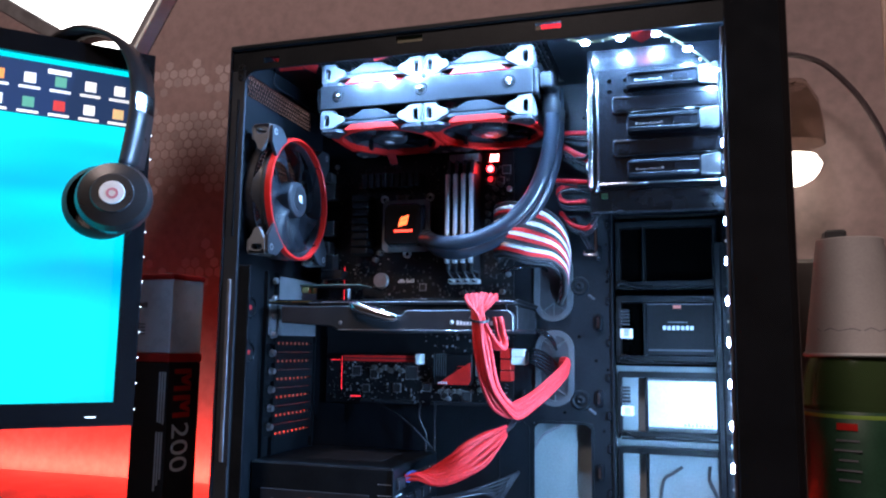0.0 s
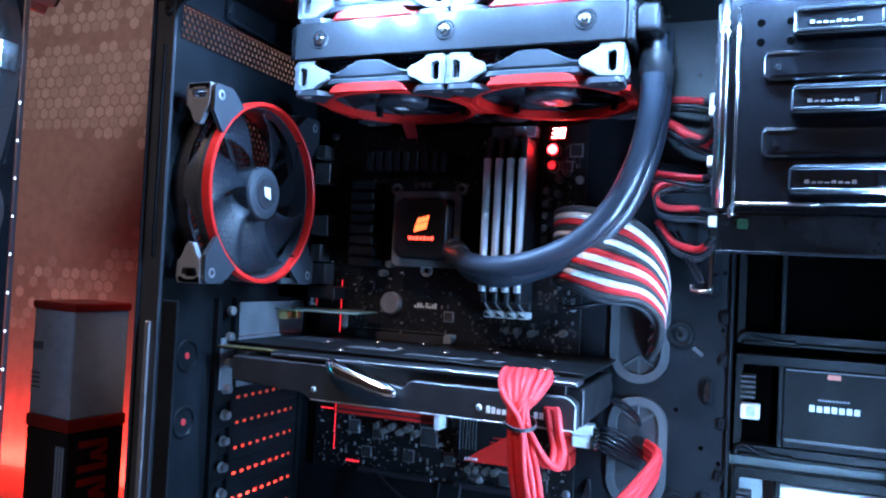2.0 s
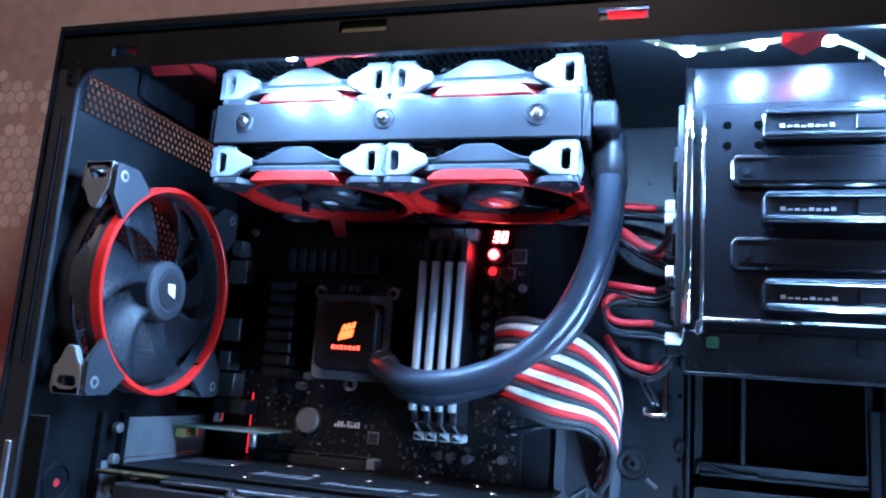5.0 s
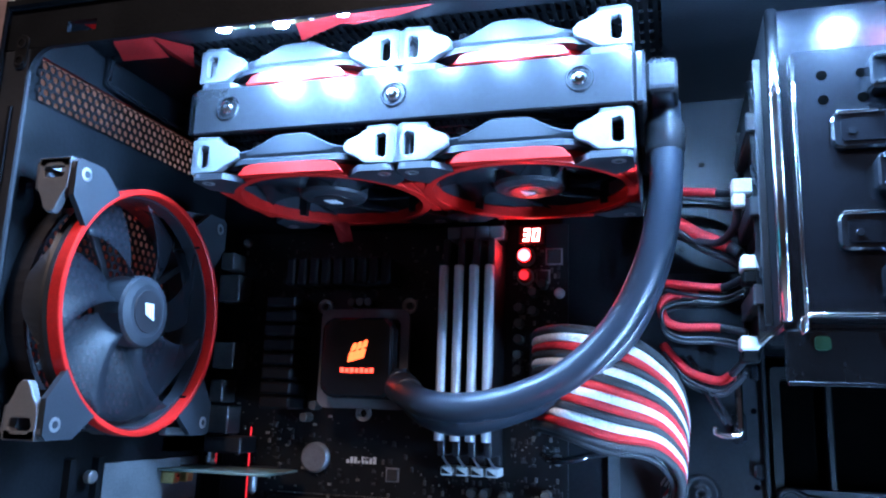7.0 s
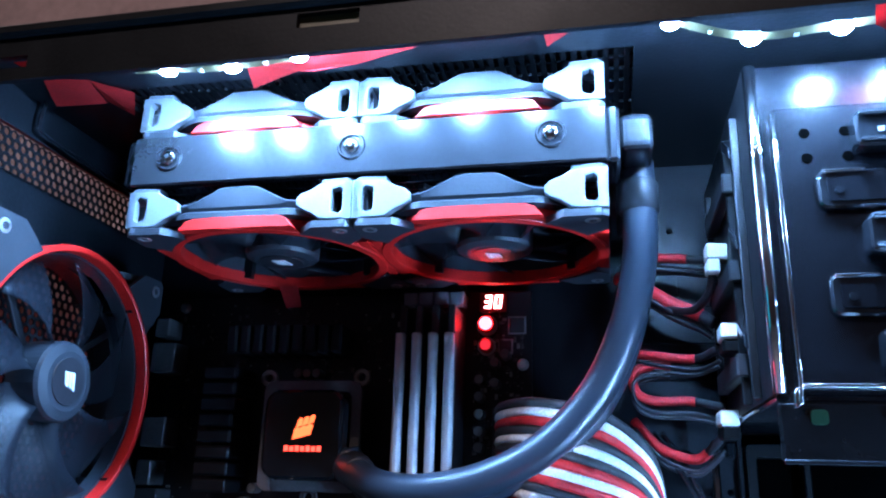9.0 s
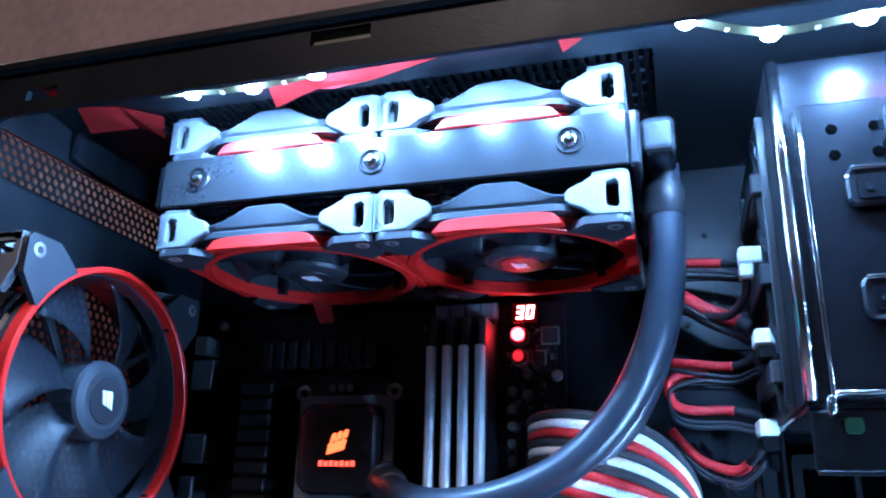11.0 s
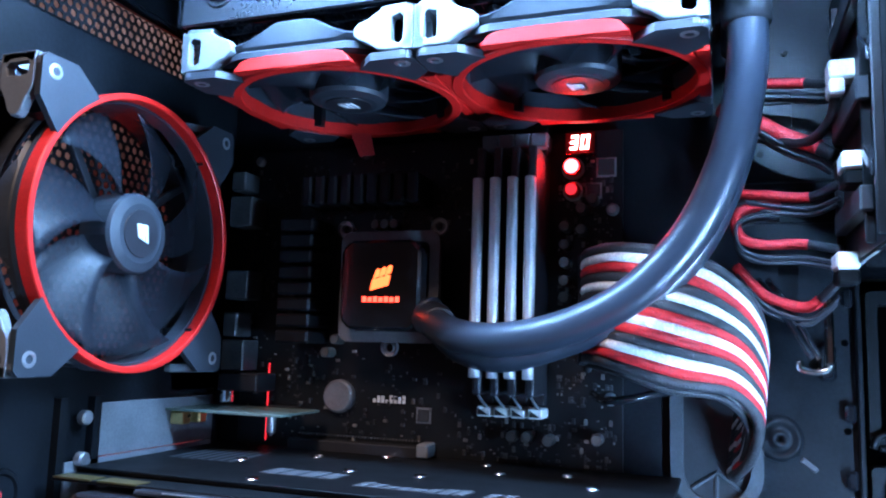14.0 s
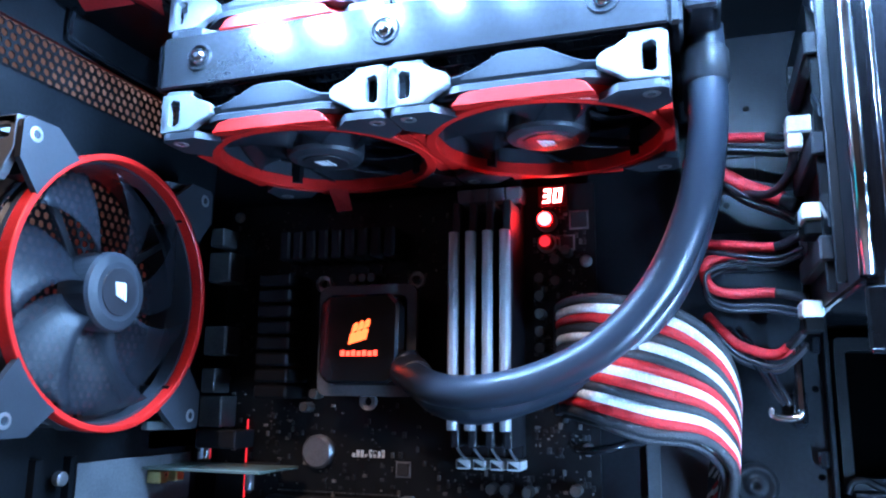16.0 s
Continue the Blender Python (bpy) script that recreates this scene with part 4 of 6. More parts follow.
part("audio_strip", box(0.0208, 0.0212, 0.0028, 0.0042, 0.165, 0.206), RED_LED, board, "thin glowing red line")
part("audio_lamp", box(0.006, 0.019, 0.0028, 0.0042, 0.2005, 0.2015), RED_LED, board, "thin glowing red line")
part("audio_lamp", box(0.034, 0.047, 0.0028, 0.0042, 0.1565, 0.1580), RED_LED, board, "thin glowing red line")
part("battery", lathe([(0, -0.0005), (0.0085, -0.0005), (0.0098, 0.0008), (0.0100, 0.0040)], (0.0711, 0, 0.2990), "y", 32), NICKEL, board, "silver coin battery", smooth=False)
part("board_lettering", bars([0.5, 0.9, 0.9, 0.4, 1, 0.9, 0.8, 1], 0.0925, 0.1140, 0.2965, 0.3010, 0.0040, 0.0004), PRINT, board)
for i in range(4):
    x = 0.1660 + i * 0.0095
    part("slot_lever", sweep([(x - 0.0002, -0.0260, 0.3085), (x + 0.0010, -0.0200, 0.3030), (x + 0.0020, -0.0120, 0.2990)], 0.0008, 6, 3), NICKEL, board)
    slot = part("memory_slot", box(x - 0.0032, x + 0.0032, -0.0040, 0.0040, 0.3000, 0.4440, 0.0006), PLASTIC_BLACK, board)
    part("slot_clip", prism([(x - 0.0042, 0.4420), (x + 0.0042, 0.4420), (x + 0.0048, 0.4505), (x - 0.0048, 0.4505)], "y", -0.0110, 0.0040, 0.0008), LUG_GREY, slot)
    part("slot_latch", box(x - 0.0040, x + 0.0040, -0.0120, 0.0040, 0.2935, 0.2990, 0.0008), WHITE_PLASTIC, slot)
    part("slot_latch_notch", prism([(x - 0.0030, 0.2945), (x + 0.0028, 0.2945), (x - 0.0030, 0.2980)], "y", -0.0125, -0.0119), PLASTIC_BLACK, slot)
part("slot_bridge", box(0.1600, 0.1990, -0.0060, 0.0040, 0.4520, 0.4560, 0.0006), HEAT, board)
SEG = {"3": "abcdg", "0": "abcdef"}
for i, ch in enumerate("30"):
    x, z, w, hh = 0.2100 + i * 0.0063, 0.4408, 0.0046, 0.0080
    bm = bmesh.new()
    for k in SEG[ch]:
        q = {"a": (0.0006, w - 0.0006, hh - 0.0013, hh), "b": (w - 0.0013, w, hh / 2, hh), "c": (w - 0.0013, w, 0, hh / 2), "d": (0.0006, w - 0.0006, 0, 0.0013), "e": (0, 0.0013, 0, hh / 2), "f": (0, 0.0013, hh / 2, hh), "g": (0.0006, w - 0.0006, hh / 2 - 0.0007, hh / 2 + 0.0007)}[k]
        prism([(x + q[0] + (z + q[2] - z) * 0.12, z + q[2]), (x + q[1] + q[2] * 0.12, z + q[2]), (x + q[1] + q[3] * 0.12, z + q[3]), (x + q[0] + q[3] * 0.12, z + q[3])], "y", -0.0056, -0.0050, 0, bm)
    part("display_digit", bm, DIGIT_GLOW, board, "lit display digit")
part("display", box(0.2078, 0.2242, -0.0050, 0.0040, 0.4388, 0.4510, 0.0005), material("red display window", (0.16, 0.01, 0.01), 0.2, 0, 0.1, 60, 0), board, "small red two-digit display")
for z, r, m in ((0.4320, 0.0052, BUTTON_GLOW), (0.4190, 0.0044, RED_LED)):
    b = part("push_button", disc((0.2112, -0.0035, z), r, 0.0075, "y", 20), RED_PLASTIC, board, "red lit push button")
    part("button_lamp", disc((0.2112, -0.0042, z), r - 0.0012, 0.0008, "y", 18), m, b)
    part("button_rim", lathe([(r + 0.0012, 0), (r + 0.0012, -0.002), (r, -0.002), (r, 0)], (0.2112, 0.0038, z), "y", 20), NICKEL, b)
rng = random.Random(11)
bm_c, bm_s, bm_l = bmesh.new(), bmesh.new(), bmesh.new()
taken = set()
for x0, x1, z0, z1, count in ((0.004, 0.234, 0.152, 0.200, 420), (0.130, 0.234, 0.200, 0.262, 160), (0.030, 0.150, 0.272, 0.330, 150), (0.150, 0.236, 0.268, 0.296, 150), (0.203, 0.236, 0.300, 0.440, 300), (0.004, 0.060, 0.290, 0.450, 160), (0.060, 0.200, 0.398, 0.450, 140)):
    for _ in range(count):
        x, z = x0 + 0.0022 * rng.randrange(max(1, int((x1 - x0) / 0.0022))), z0 + 0.0019 * rng.randrange(max(1, int((z1 - z0) / 0.0019)))
        if (round(x, 4), round(z, 4)) in taken:
            continue
        taken.add((round(x, 4), round(z, 4)))
        w, hh, d = rng.choice([(0.0014, 0.0008, 0.0006), (0.0012, 0.0007, 0.0005), (0.0008, 0.0014, 0.0006), (0.0024, 0.0016, 0.0012), (0.0016, 0.0030, 0.0014)])
        # Below z 0.265 brighter parts carry the stronger light on the lower board.
        box(x, x + w, 0.004 - d, 0.0041, z, z + hh, 0, rng.choice([bm_c, bm_l, bm_l] if z < 0.265 else [bm_c, bm_c, bm_s]))
for x, z in [(0.066 + 0.0072 * i, 0.1925 - 0.0035 * (i % 2)) for i in range(6)] + [(0.152 + 0.0075 * i, 0.1665) for i in range(4)] + [(0.200 + 0.007 * (i % 3), 0.178 - 0.009 * (i // 3)) for i in range(6)] + [(0.2080, 0.3980), (0.2080, 0.3880), (0.2080, 0.3780), (0.2080, 0.3680), (0.2080, 0.3590), (0.2170, 0.4080), (0.2170, 0.3960), (0.2230, 0.4130), (0.0640, 0.3250), (0.0700, 0.3330), (0.1800, 0.2830), (0.1880, 0.2830), (0.2000, 0.2820), (0.1000, 0.4020), (0.1060, 0.4020), (0.0940, 0.4020), (0.2260, 0.2840)]:
    part("capacitor", lathe([(0, -0.0060), (0.0026, -0.0060), (0.0030, -0.0052), (0.0030, 0.0042)], (x, 0, z), "y", 12), SMD, board)
tagged(part("surface_mount", bm_c, CHIP, board), "tiny dark components", kind="stuff")
tagged(part("surface_solder", bm_l, SOLDER, board), "tiny soldered components, brightened low on the board", kind="stuff")
tagged(part("surface_metal", bm_s, SMD, board), "tiny metal components", kind="stuff")
for x, z, w in ((0.1060, 0.1800, 0.0140), (0.0360, 0.1830, 0.010), (0.0500, 0.1630, 0.008), (0.0900, 0.1640, 0.009), (0.1280, 0.1660, 0.0090), (0.2250, 0.4275, 0.009), (0.2190, 0.4155, 0.007), (0.1770, 0.1560, 0.010), (0.060, 0.180, 0.009), (0.2070, 0.1545, 0.010), (0.151, 0.158, 0.008), (0.1220, 0.2870, 0.007)):
    chip = part("chip", box(x, x + w, 0.0024, 0.0042, z, z + w, 0.0003), CHIP, board)
    part("chip_pin_rim", ring_plate([(x - 0.0010, z - 0.0010), (x + w + 0.001, z - 0.001), (x + w + 0.001, z + w + 0.001), (x - 0.001, z + w + 0.001)], [(x + 0.0004, z + 0.0004), (x + w - 0.0004, z + 0.0004), (x + w - 0.0004, z + w - 0.0004), (x + 0.0004, z + w - 0.0004)], "y", 0.0034, 0.0042), SOLDER, chip)
part("expansion_slot", box(0.0276, 0.1230, -0.0070, 0.0040, 0.2000, 0.2075, 0.0006), RED_PLASTIC, board, "red expansion slot")
part("slot_groove", box(0.0290, 0.1215, -0.0076, -0.0069, 0.2030, 0.2044), PLASTIC_BLACK, board)
part("slot_end_clip", box(0.1235, 0.1300, -0.0150, 0.0040, 0.1975, 0.2100, 0.0010), WHITE_PLASTIC, board)
part("expansion_slot", box(0.0420, 0.1260, -0.0060, 0.0040, 0.2670, 0.2735, 0.0006), PLASTIC_BLACK, board, "dark expansion slot")
bm = bmesh.new()
for i in range(40):
    box(0.045 + i * 0.002, 0.0455 + i * 0.002, 0.0020, 0.0041, 0.2755, 0.2762, 0, bm)
tagged(part("slot_contacts", bm, SOLDER, board), "row of solder points", kind="stuff")
part("slot_end_clip", box(0.1265, 0.1335, -0.0100, 0.0040, 0.2680, 0.2760, 0.0010), LUG_GREY, board)
sink = part("chipset_cover", prism([(0.1450, 0.1740), (0.1880, 0.1740), (0.1910, 0.1800), (0.1910, 0.2100), (0.1450, 0.2100)], "y", -0.0080, 0.0040, 0.0010), HEAT, board, "dark chipset heatsink with a red panel")
for i in range(6):
    part("fin", box(0.1445 + i * 0.0028, 0.1460 + i * 0.0028, -0.0105, -0.0078, 0.1840, 0.2110, 0.0004), HEAT, sink)
part("pin_header", box(0.1395, 0.1430, -0.0045, 0.0040, 0.1740, 0.1960, 0.0004), CHIP, board)
part("pin_header", box(0.1940, 0.1980, -0.0045, 0.0040, 0.1850, 0.2080, 0.0004), SMD, board)
part("red_panel", prism([(0.1490, 0.1745), (0.1870, 0.1745), (0.1900, 0.1790), (0.1900, 0.2010), (0.1640, 0.1850)], "y", -0.0086, -0.0079), RED_PLASTIC, sink)
for i in range(3):
    part("red_slash", box(0.1700 + i * 0.002, 0.1830 + i * 0.002, -0.0091, -0.0085, 0.1880 + i * 0.0038, 0.1888 + i * 0.0038), RED_RING, sink)
part("panel_lettering", bars([0.8, 1, 1, 1], 0.1500, 0.1620, 0.1755, 0.1780, -0.0086, 0.0004), PRINT, sink)
for z in (0.2120, 0.1990, 0.1860):
    part("data_socket", box(0.2270, 0.2395, -0.0170, 0.0040, z - 0.0058, z + 0.0058, 0.0008), RED_PLASTIC, board, "red data socket")
part("power_socket", box(0.2180, 0.2290, -0.0120, 0.0040, 0.3240, 0.3790, 0.0008), PLASTIC_BLACK, board)
part("edge_header", box(0.1400, 0.2200, -0.0050, 0.0040, 0.1505, 0.1545, 0.0005), PLASTIC_BLACK, board)
part("edge_header", box(0.0500, 0.1200, -0.0050, 0.0040, 0.1505, 0.1545, 0.0005), PLASTIC_BLACK, board)
for x, z in ((0.0065, 0.4470), (0.0070, 0.3090), (0.2330, 0.4080), (0.2320, 0.3050), (0.2330, 0.1560), (0.0820, 0.4480), (0.1600, 0.1570)):
    part("mounting_screw", lathe([(0, 0.0012), (0.0022, 0.0010), (0.0034, 0.0022), (0.0036, 0.0041)], (x, 0, z), "y", 14), NICKEL, board)

# memory
for i in range(4):
    x = 0.1672 + i * 0.0095
    g = thing("memory_module", (x, -0.002, 0.3050), "memory module with a bright aluminium top bar", "memory module", "memory modules")
    part("heat_spreader", box(x - 0.0022, x + 0.0022, -0.0310, -0.0020, 0.3060, 0.4380, 0.0008), PLASTIC_BLACK, g)
    part("top_bar", prism([(x - 0.0027, -0.0325), (x - 0.0027, -0.0365), (x - 0.0014, -0.0382), (x + 0.0014, -0.0382), (x + 0.0027, -0.0365), (x + 0.0027, -0.0325)], "z", 0.3150, 0.4200, 0.0004), ALU, g, "bright aluminium bar")

# ---- graphics card ----
gpu = thing("graphics_card", (0.13, -0.07, 0.230), "long black graphics card with a bent nickel heat pipe", "graphics card")
part("backplate", box(-0.008, 0.2680, -0.1180, 0.0020, 0.2650, 0.2675, 0.0006), material("matt backplate", (0.0035, 0.0035, 0.004), 0.5, 0, 0.25, 50, 0.15), gpu)
gpu.children[-1].data.materials[0].node_tree.nodes["Principled BSDF"].inputs["Specular IOR Level"].default_value = 0.10
part("circuit_board", box(-0.008, 0.2660, -0.1330, 0.0020, 0.2632, 0.2648, 0.0002), PCB, gpu)
part("top_frame", box(0.044, 0.2680, -0.1385, -0.1185, 0.2615, 0.2640, 0.0008), PLASTIC_BLACK, gpu)
# Thin bright strip stands in for the highlight on the frame's front edge.
part("top_line", box(0.060, 0.2660, -0.1390, -0.1380, 0.2636, 0.2643, 0.0002), NICKEL, gpu)
part("top_line", box(-0.006, 0.2660, -0.1186, -0.1180, 0.2668, 0.2678, 0.0002), STEEL_BLACK, gpu)
part("shroud", prism([(0.012, 0.2600), (0.088, 0.2600), (0.100, 0.2570), (0.150, 0.2500), (0.156, 0.2555), (0.262, 0.2555), (0.268, 0.2510), (0.268, 0.2345), (0.080, 0.2340), (0.072, 0.2380), (0.012, 0.2420)], "y", -0.1395, -0.0100, 0.0012), PLASTIC_BLACK, gpu, "angular black fan shroud")
part("heatsink_block", box(0.090, 0.2600, -0.1340, -0.0100, 0.2500, 0.2625, 0.0004), HEAT, gpu)
# Bright strip draws the highlight along the shroud's lower edge.
part("shroud_line", box(0.080, 0.2660, -0.1404, -0.1393, 0.2343, 0.2352, 0.0002), NICKEL, gpu)
pipe = [(0.0960, -0.1380, 0.2610), (0.0980, -0.1435, 0.2605), (0.1040, -0.1460, 0.2580), (0.1250, -0.1465, 0.2520), (0.1430, -0.1460, 0.2475), (0.1470, -0.1435, 0.2480)]
part("heat_pipe", sweep(pipe, lambda t: 0.0022 + 0.0036 * math.sin(math.pi * min(1, max(0.0, t))) ** 0.6, 14, 8), CHROME, gpu, "bright nickel heat pipe", smooth=True)
for x, z in ((0.0822, 0.2420), (0.2050, 0.2428), (0.2560, 0.2440)):
    part("shroud_screw", lathe([(0, -0.0012), (0.0014, -0.0012), (0.0022, -0.0004), (0.0022, 0.0004)], (x, -0.1395, z), "y", 12), NICKEL, gpu)
part("side_lettering", bars([1, 0.9, 0.7, 0.7, 0.7, 0.9, 1, 1, 0, 0.9, 0.9], 0.2095, 0.2480, 0.2400, 0.2445, -0.1395, 0.0004), PRINT, gpu)


def flat_bars(word, x0, x1, y0, y1, z):
    bm = bmesh.new()
    step = (x1 - x0) / len(word)
    for i, h in enumerate(word):
        if h:
            a, b = x0 + (i + 0.14) * step, x0 + (i + 0.86) * step
            prism([(a, y0), (b, y0), (b + 0.002, y0 + (y1 - y0) * h), (a + 0.002, y0 + (y1 - y0) * h)], "z", z, z + 0.0003, 0, bm)
    return bm


PLATE_PRINT = material("dull plate print", (0.05, 0.05, 0.054), 0.6, 0, 0.1, 90, 0)
part("plate_lettering", flat_bars([1, 0.8, 0.6, 0.6, 0.6, 0.8, 1, 1, 0, 0.9, 0.9], 0.1310, 0.2050, -0.1000, -0.0880, 0.2675), PLATE_PRINT, gpu)
part("plate_lettering", flat_bars([1, 0.9, 1, 0.9], 0.0760, 0.1180, -0.0900, -0.0740, 0.2675), PLATE_PRINT, gpu)
for x, y in ((0.113, -0.0640), (0.0462, -0.0587), (0.1096, -0.0100), (0.182, -0.0340), (0.076, -0.0300), (0.150, -0.0620), (0.232, -0.0560), (0.168, -0.0100), (0.0850, -0.1080), (0.2400, -0.1080), (0.2150, -0.0250)):
    part("plate_screw", lathe([(0.0034, 0), (0.0030, 0.0010), (0, 0.0012)], (x, y, 0.2675), "z", 14), CHROME, gpu, smooth=True)
for i in range(7):
    part("plate_slot", box(0.008 + i * 0.006, 0.0110 + i * 0.006, -0.070, -0.030, 0.2674, 0.2678), RUBBER, gpu)
for i in range(2):
    part("bridge_contact", box(-0.0065 + i * 0.026, 0.0155 + i * 0.026, -0.1335, -0.1240, 0.2646, 0.2653), GOLD, gpu, "pale gold bridge contact")
part("slot_bracket", box(-0.0150, -0.0135, -0.1200, -0.0040, 0.2290, 0.2690, 0.0004), ZINC, gpu)
part("port", box(-0.0135, 0.010, -0.0900, -0.0500, 0.2440, 0.2560, 0.0008), NICKEL, gpu)
part("power_socket", box(0.2200, 0.2520, -0.1320, -0.1160, 0.2560, 0.2660, 0.0008), PLASTIC_BLACK, gpu)
part("end_block", box(0.2560, 0.2705, -0.1300, -0.0300, 0.2360, 0.2600, 0.0010), HEAT, gpu)

# ---- wireless card ----
wifi = thing("wireless_card", (0.02, -0.03, 0.27), "small pale green expansion card with gold aerial sockets", "expansion card")
part("circuit_board", box(-0.0130, 0.0630, -0.0500, -0.0060, 0.2896, 0.2910, 0.0002), GREEN_PCB, wifi)
part("slot_bracket", box(-0.0150, -0.0135, -0.1000, -0.0040, 0.2695, 0.2965, 0.0004), ZINC, wifi, "bright nickel bracket")
part("edge_connector", box(0.0250, 0.0460, -0.0070, 0.0030, 0.2880, 0.2915, 0.0003), PLASTIC_BLACK, wifi)
for y in (-0.0450, -0.0300):
    part("aerial_socket", box(-0.0135, -0.0040, y, y + 0.0075, 0.2815, 0.2888, 0.0008), GOLD, wifi, "gold aerial socket")
part("post", disc((0.0340, -0.0120, 0.2745), 0.0028, 0.0150, "z", 12), NICKEL, wifi)
part("can", disc((-0.0010, -0.0080, 0.2912), 0.0044, 0.0120, "z", 16), CHROME, wifi)

# ---- power supply ----
psu = thing("power_supply", (0.065, -0.066, 0.004), "black modular power supply at the bottom of the case", "power supply")
part("body", box(-0.0170, 0.1455, -0.1400, 0.0080, 0.0042, 0.0955, 0.0020), TRAY_BLACK, psu)
part("label_panel", box(-0.0035, 0.1200, -0.1412, -0.1399, 0.0200, 0.0680, 0.0004), PLASTIC_BLACK, psu)
part("label_lettering", bars([1, 1], 0.0500, 0.0715, 0.0450, 0.0610, -0.1412, 0.0004), material("orange lettering", (0.60, 0.10, 0.04), 0.5, 0, 0.1, 80, 0), psu)
part("label_lettering", bars([1, 1, 1, 0.9], 0.0725, 0.1080, 0.0450, 0.0610, -0.1412, 0.0004), PRINT, psu)
part("label_mark", bars([0.5, 0.8, 0, 0.5, 0.5, 0.5, 0.5], 0.0060, 0.0300, 0.0530, 0.0600, -0.1412, 0.0004), PRINT_GREY, psu)
part("corner_edge", box(0.1440, 0.1462, -0.1408, -0.1390, 0.0060, 0.0940, 0.0004), STEEL_BLACK, psu)
part("seam", box(0.1290, 0.1440, -0.1406, -0.1398, 0.0790, 0.0796), NICKEL, psu)
part("seam", box(0.1290, 0.1440, -0.1406, -0.1398, 0.0680, 0.0686), NICKEL, psu)
for r in range(4):
    for c in range(5):
        part("modular_socket", box(0.1450, 0.1490, -0.130 + c * 0.026, -0.111 + c * 0.026, 0.0130 + r * 0.0200, 0.0240 + r * 0.0200, 0.0008), PLASTIC_BLACK, psu)
part("socket_print", box(0.1456, 0.1460, -0.1320, -0.1150, 0.0260, 0.0275), PRINT, psu)
part("socket_print", box(0.1456, 0.1460, -0.1320, -0.1150, 0.0660, 0.0672), PRINT, psu)
part("top_gloss", box(0.0300, 0.1150, -0.1000, -0.0300, 0.0953, 0.0960), PLASTIC_BLACK, psu)
part("blue_plug", box(0.1490, 0.1540, -0.1120, -0.0920, 0.0780, 0.0880, 0.0008), material("blue plastic", (0.05, 0.13, 0.45), 0.4, 0, 0.1, 60, 0.05), psu, "blue modular plug")

# ---- cables ----
rng = random.Random(7)


def wires(name, label, group, paths, mats, r, n=8, steps=8):
    g = thing(name, paths[0][0], label, "cable", group)
    for i, p in enumerate(paths):
        part("wire", sweep(p, r, n, steps), mats[i % len(mats)], g, smooth=True)
    return g


# main board cable: a comb of sleeved wires from the board to the upper grommet
ORDER = [WIRE_BLACK, WIRE_WHITE, WIRE_RED, WIRE_BLACK, WIRE_WHITE, WIRE_BLACK, WIRE_RED, WIRE_WHITE, WIRE_RED, WIRE_BLACK, WIRE_WHITE, WIRE_RED, WIRE_BLACK]
paths = []
for i in range(13):
    k = i / 12
    z = 0.3760 - 0.0520 * k
    paths.append([(0.2200, -0.0040, z), (0.2260, -0.0300 - 0.004 * (1 - k), z + 0.0030), (0.2440 + 0.004 * (1 - k), -0.0480 - 0.004 * (1 - k), z + 0.0035 - 0.004 * k),
                  (0.2720 + 0.0080 * (1 - k) - 0.004 * k, -0.0480, z - 0.0030 - 0.0040 * k), (0.3000 - 0.0080 * k, -0.0440 + 0.004 * k, 0.3570 - 0.0430 * k),
                  (0.3068 - 0.0030 * k, -0.0310, 0.3370 - 0.0360 * k), (0.3055 - 0.0040 * k, -0.0130, 0.3180 - 0.0360 * k), (0.2985 - 0.0040 * k, 0.0030, 0.3040 - 0.0330 * k), (0.2930, 0.0300, 0.2940 - 0.0300 * k)])
wires("board_power_cable", "black, white and red sleeved wires combed side by side", "", paths, ORDER, 0.0027, 10, 7)
inner = [[(x - 0.004 * (j > 2), y + 0.0075 * (1 if j < 8 else 0), z - 0.0035) for j, (x, y, z) in enumerate(p)] for p in paths]
wires("board_power_cable", "dark sleeved wires under the coloured row", "", inner, [WIRE_BLACK, WIRE_BLACK, WIRE_BLACK, WIRE_WHITE], 0.0020, 8, 6)
plug = solo("board_power_plug", box(0.2185, 0.2285, -0.0215, -0.0118, 0.3230, 0.3800, 0.0008), PLASTIC_BLACK, "black plug of the main board cable", "plug")

# graphics power cable: a red bundle that hangs in front and returns to the lower grommet
paths = []
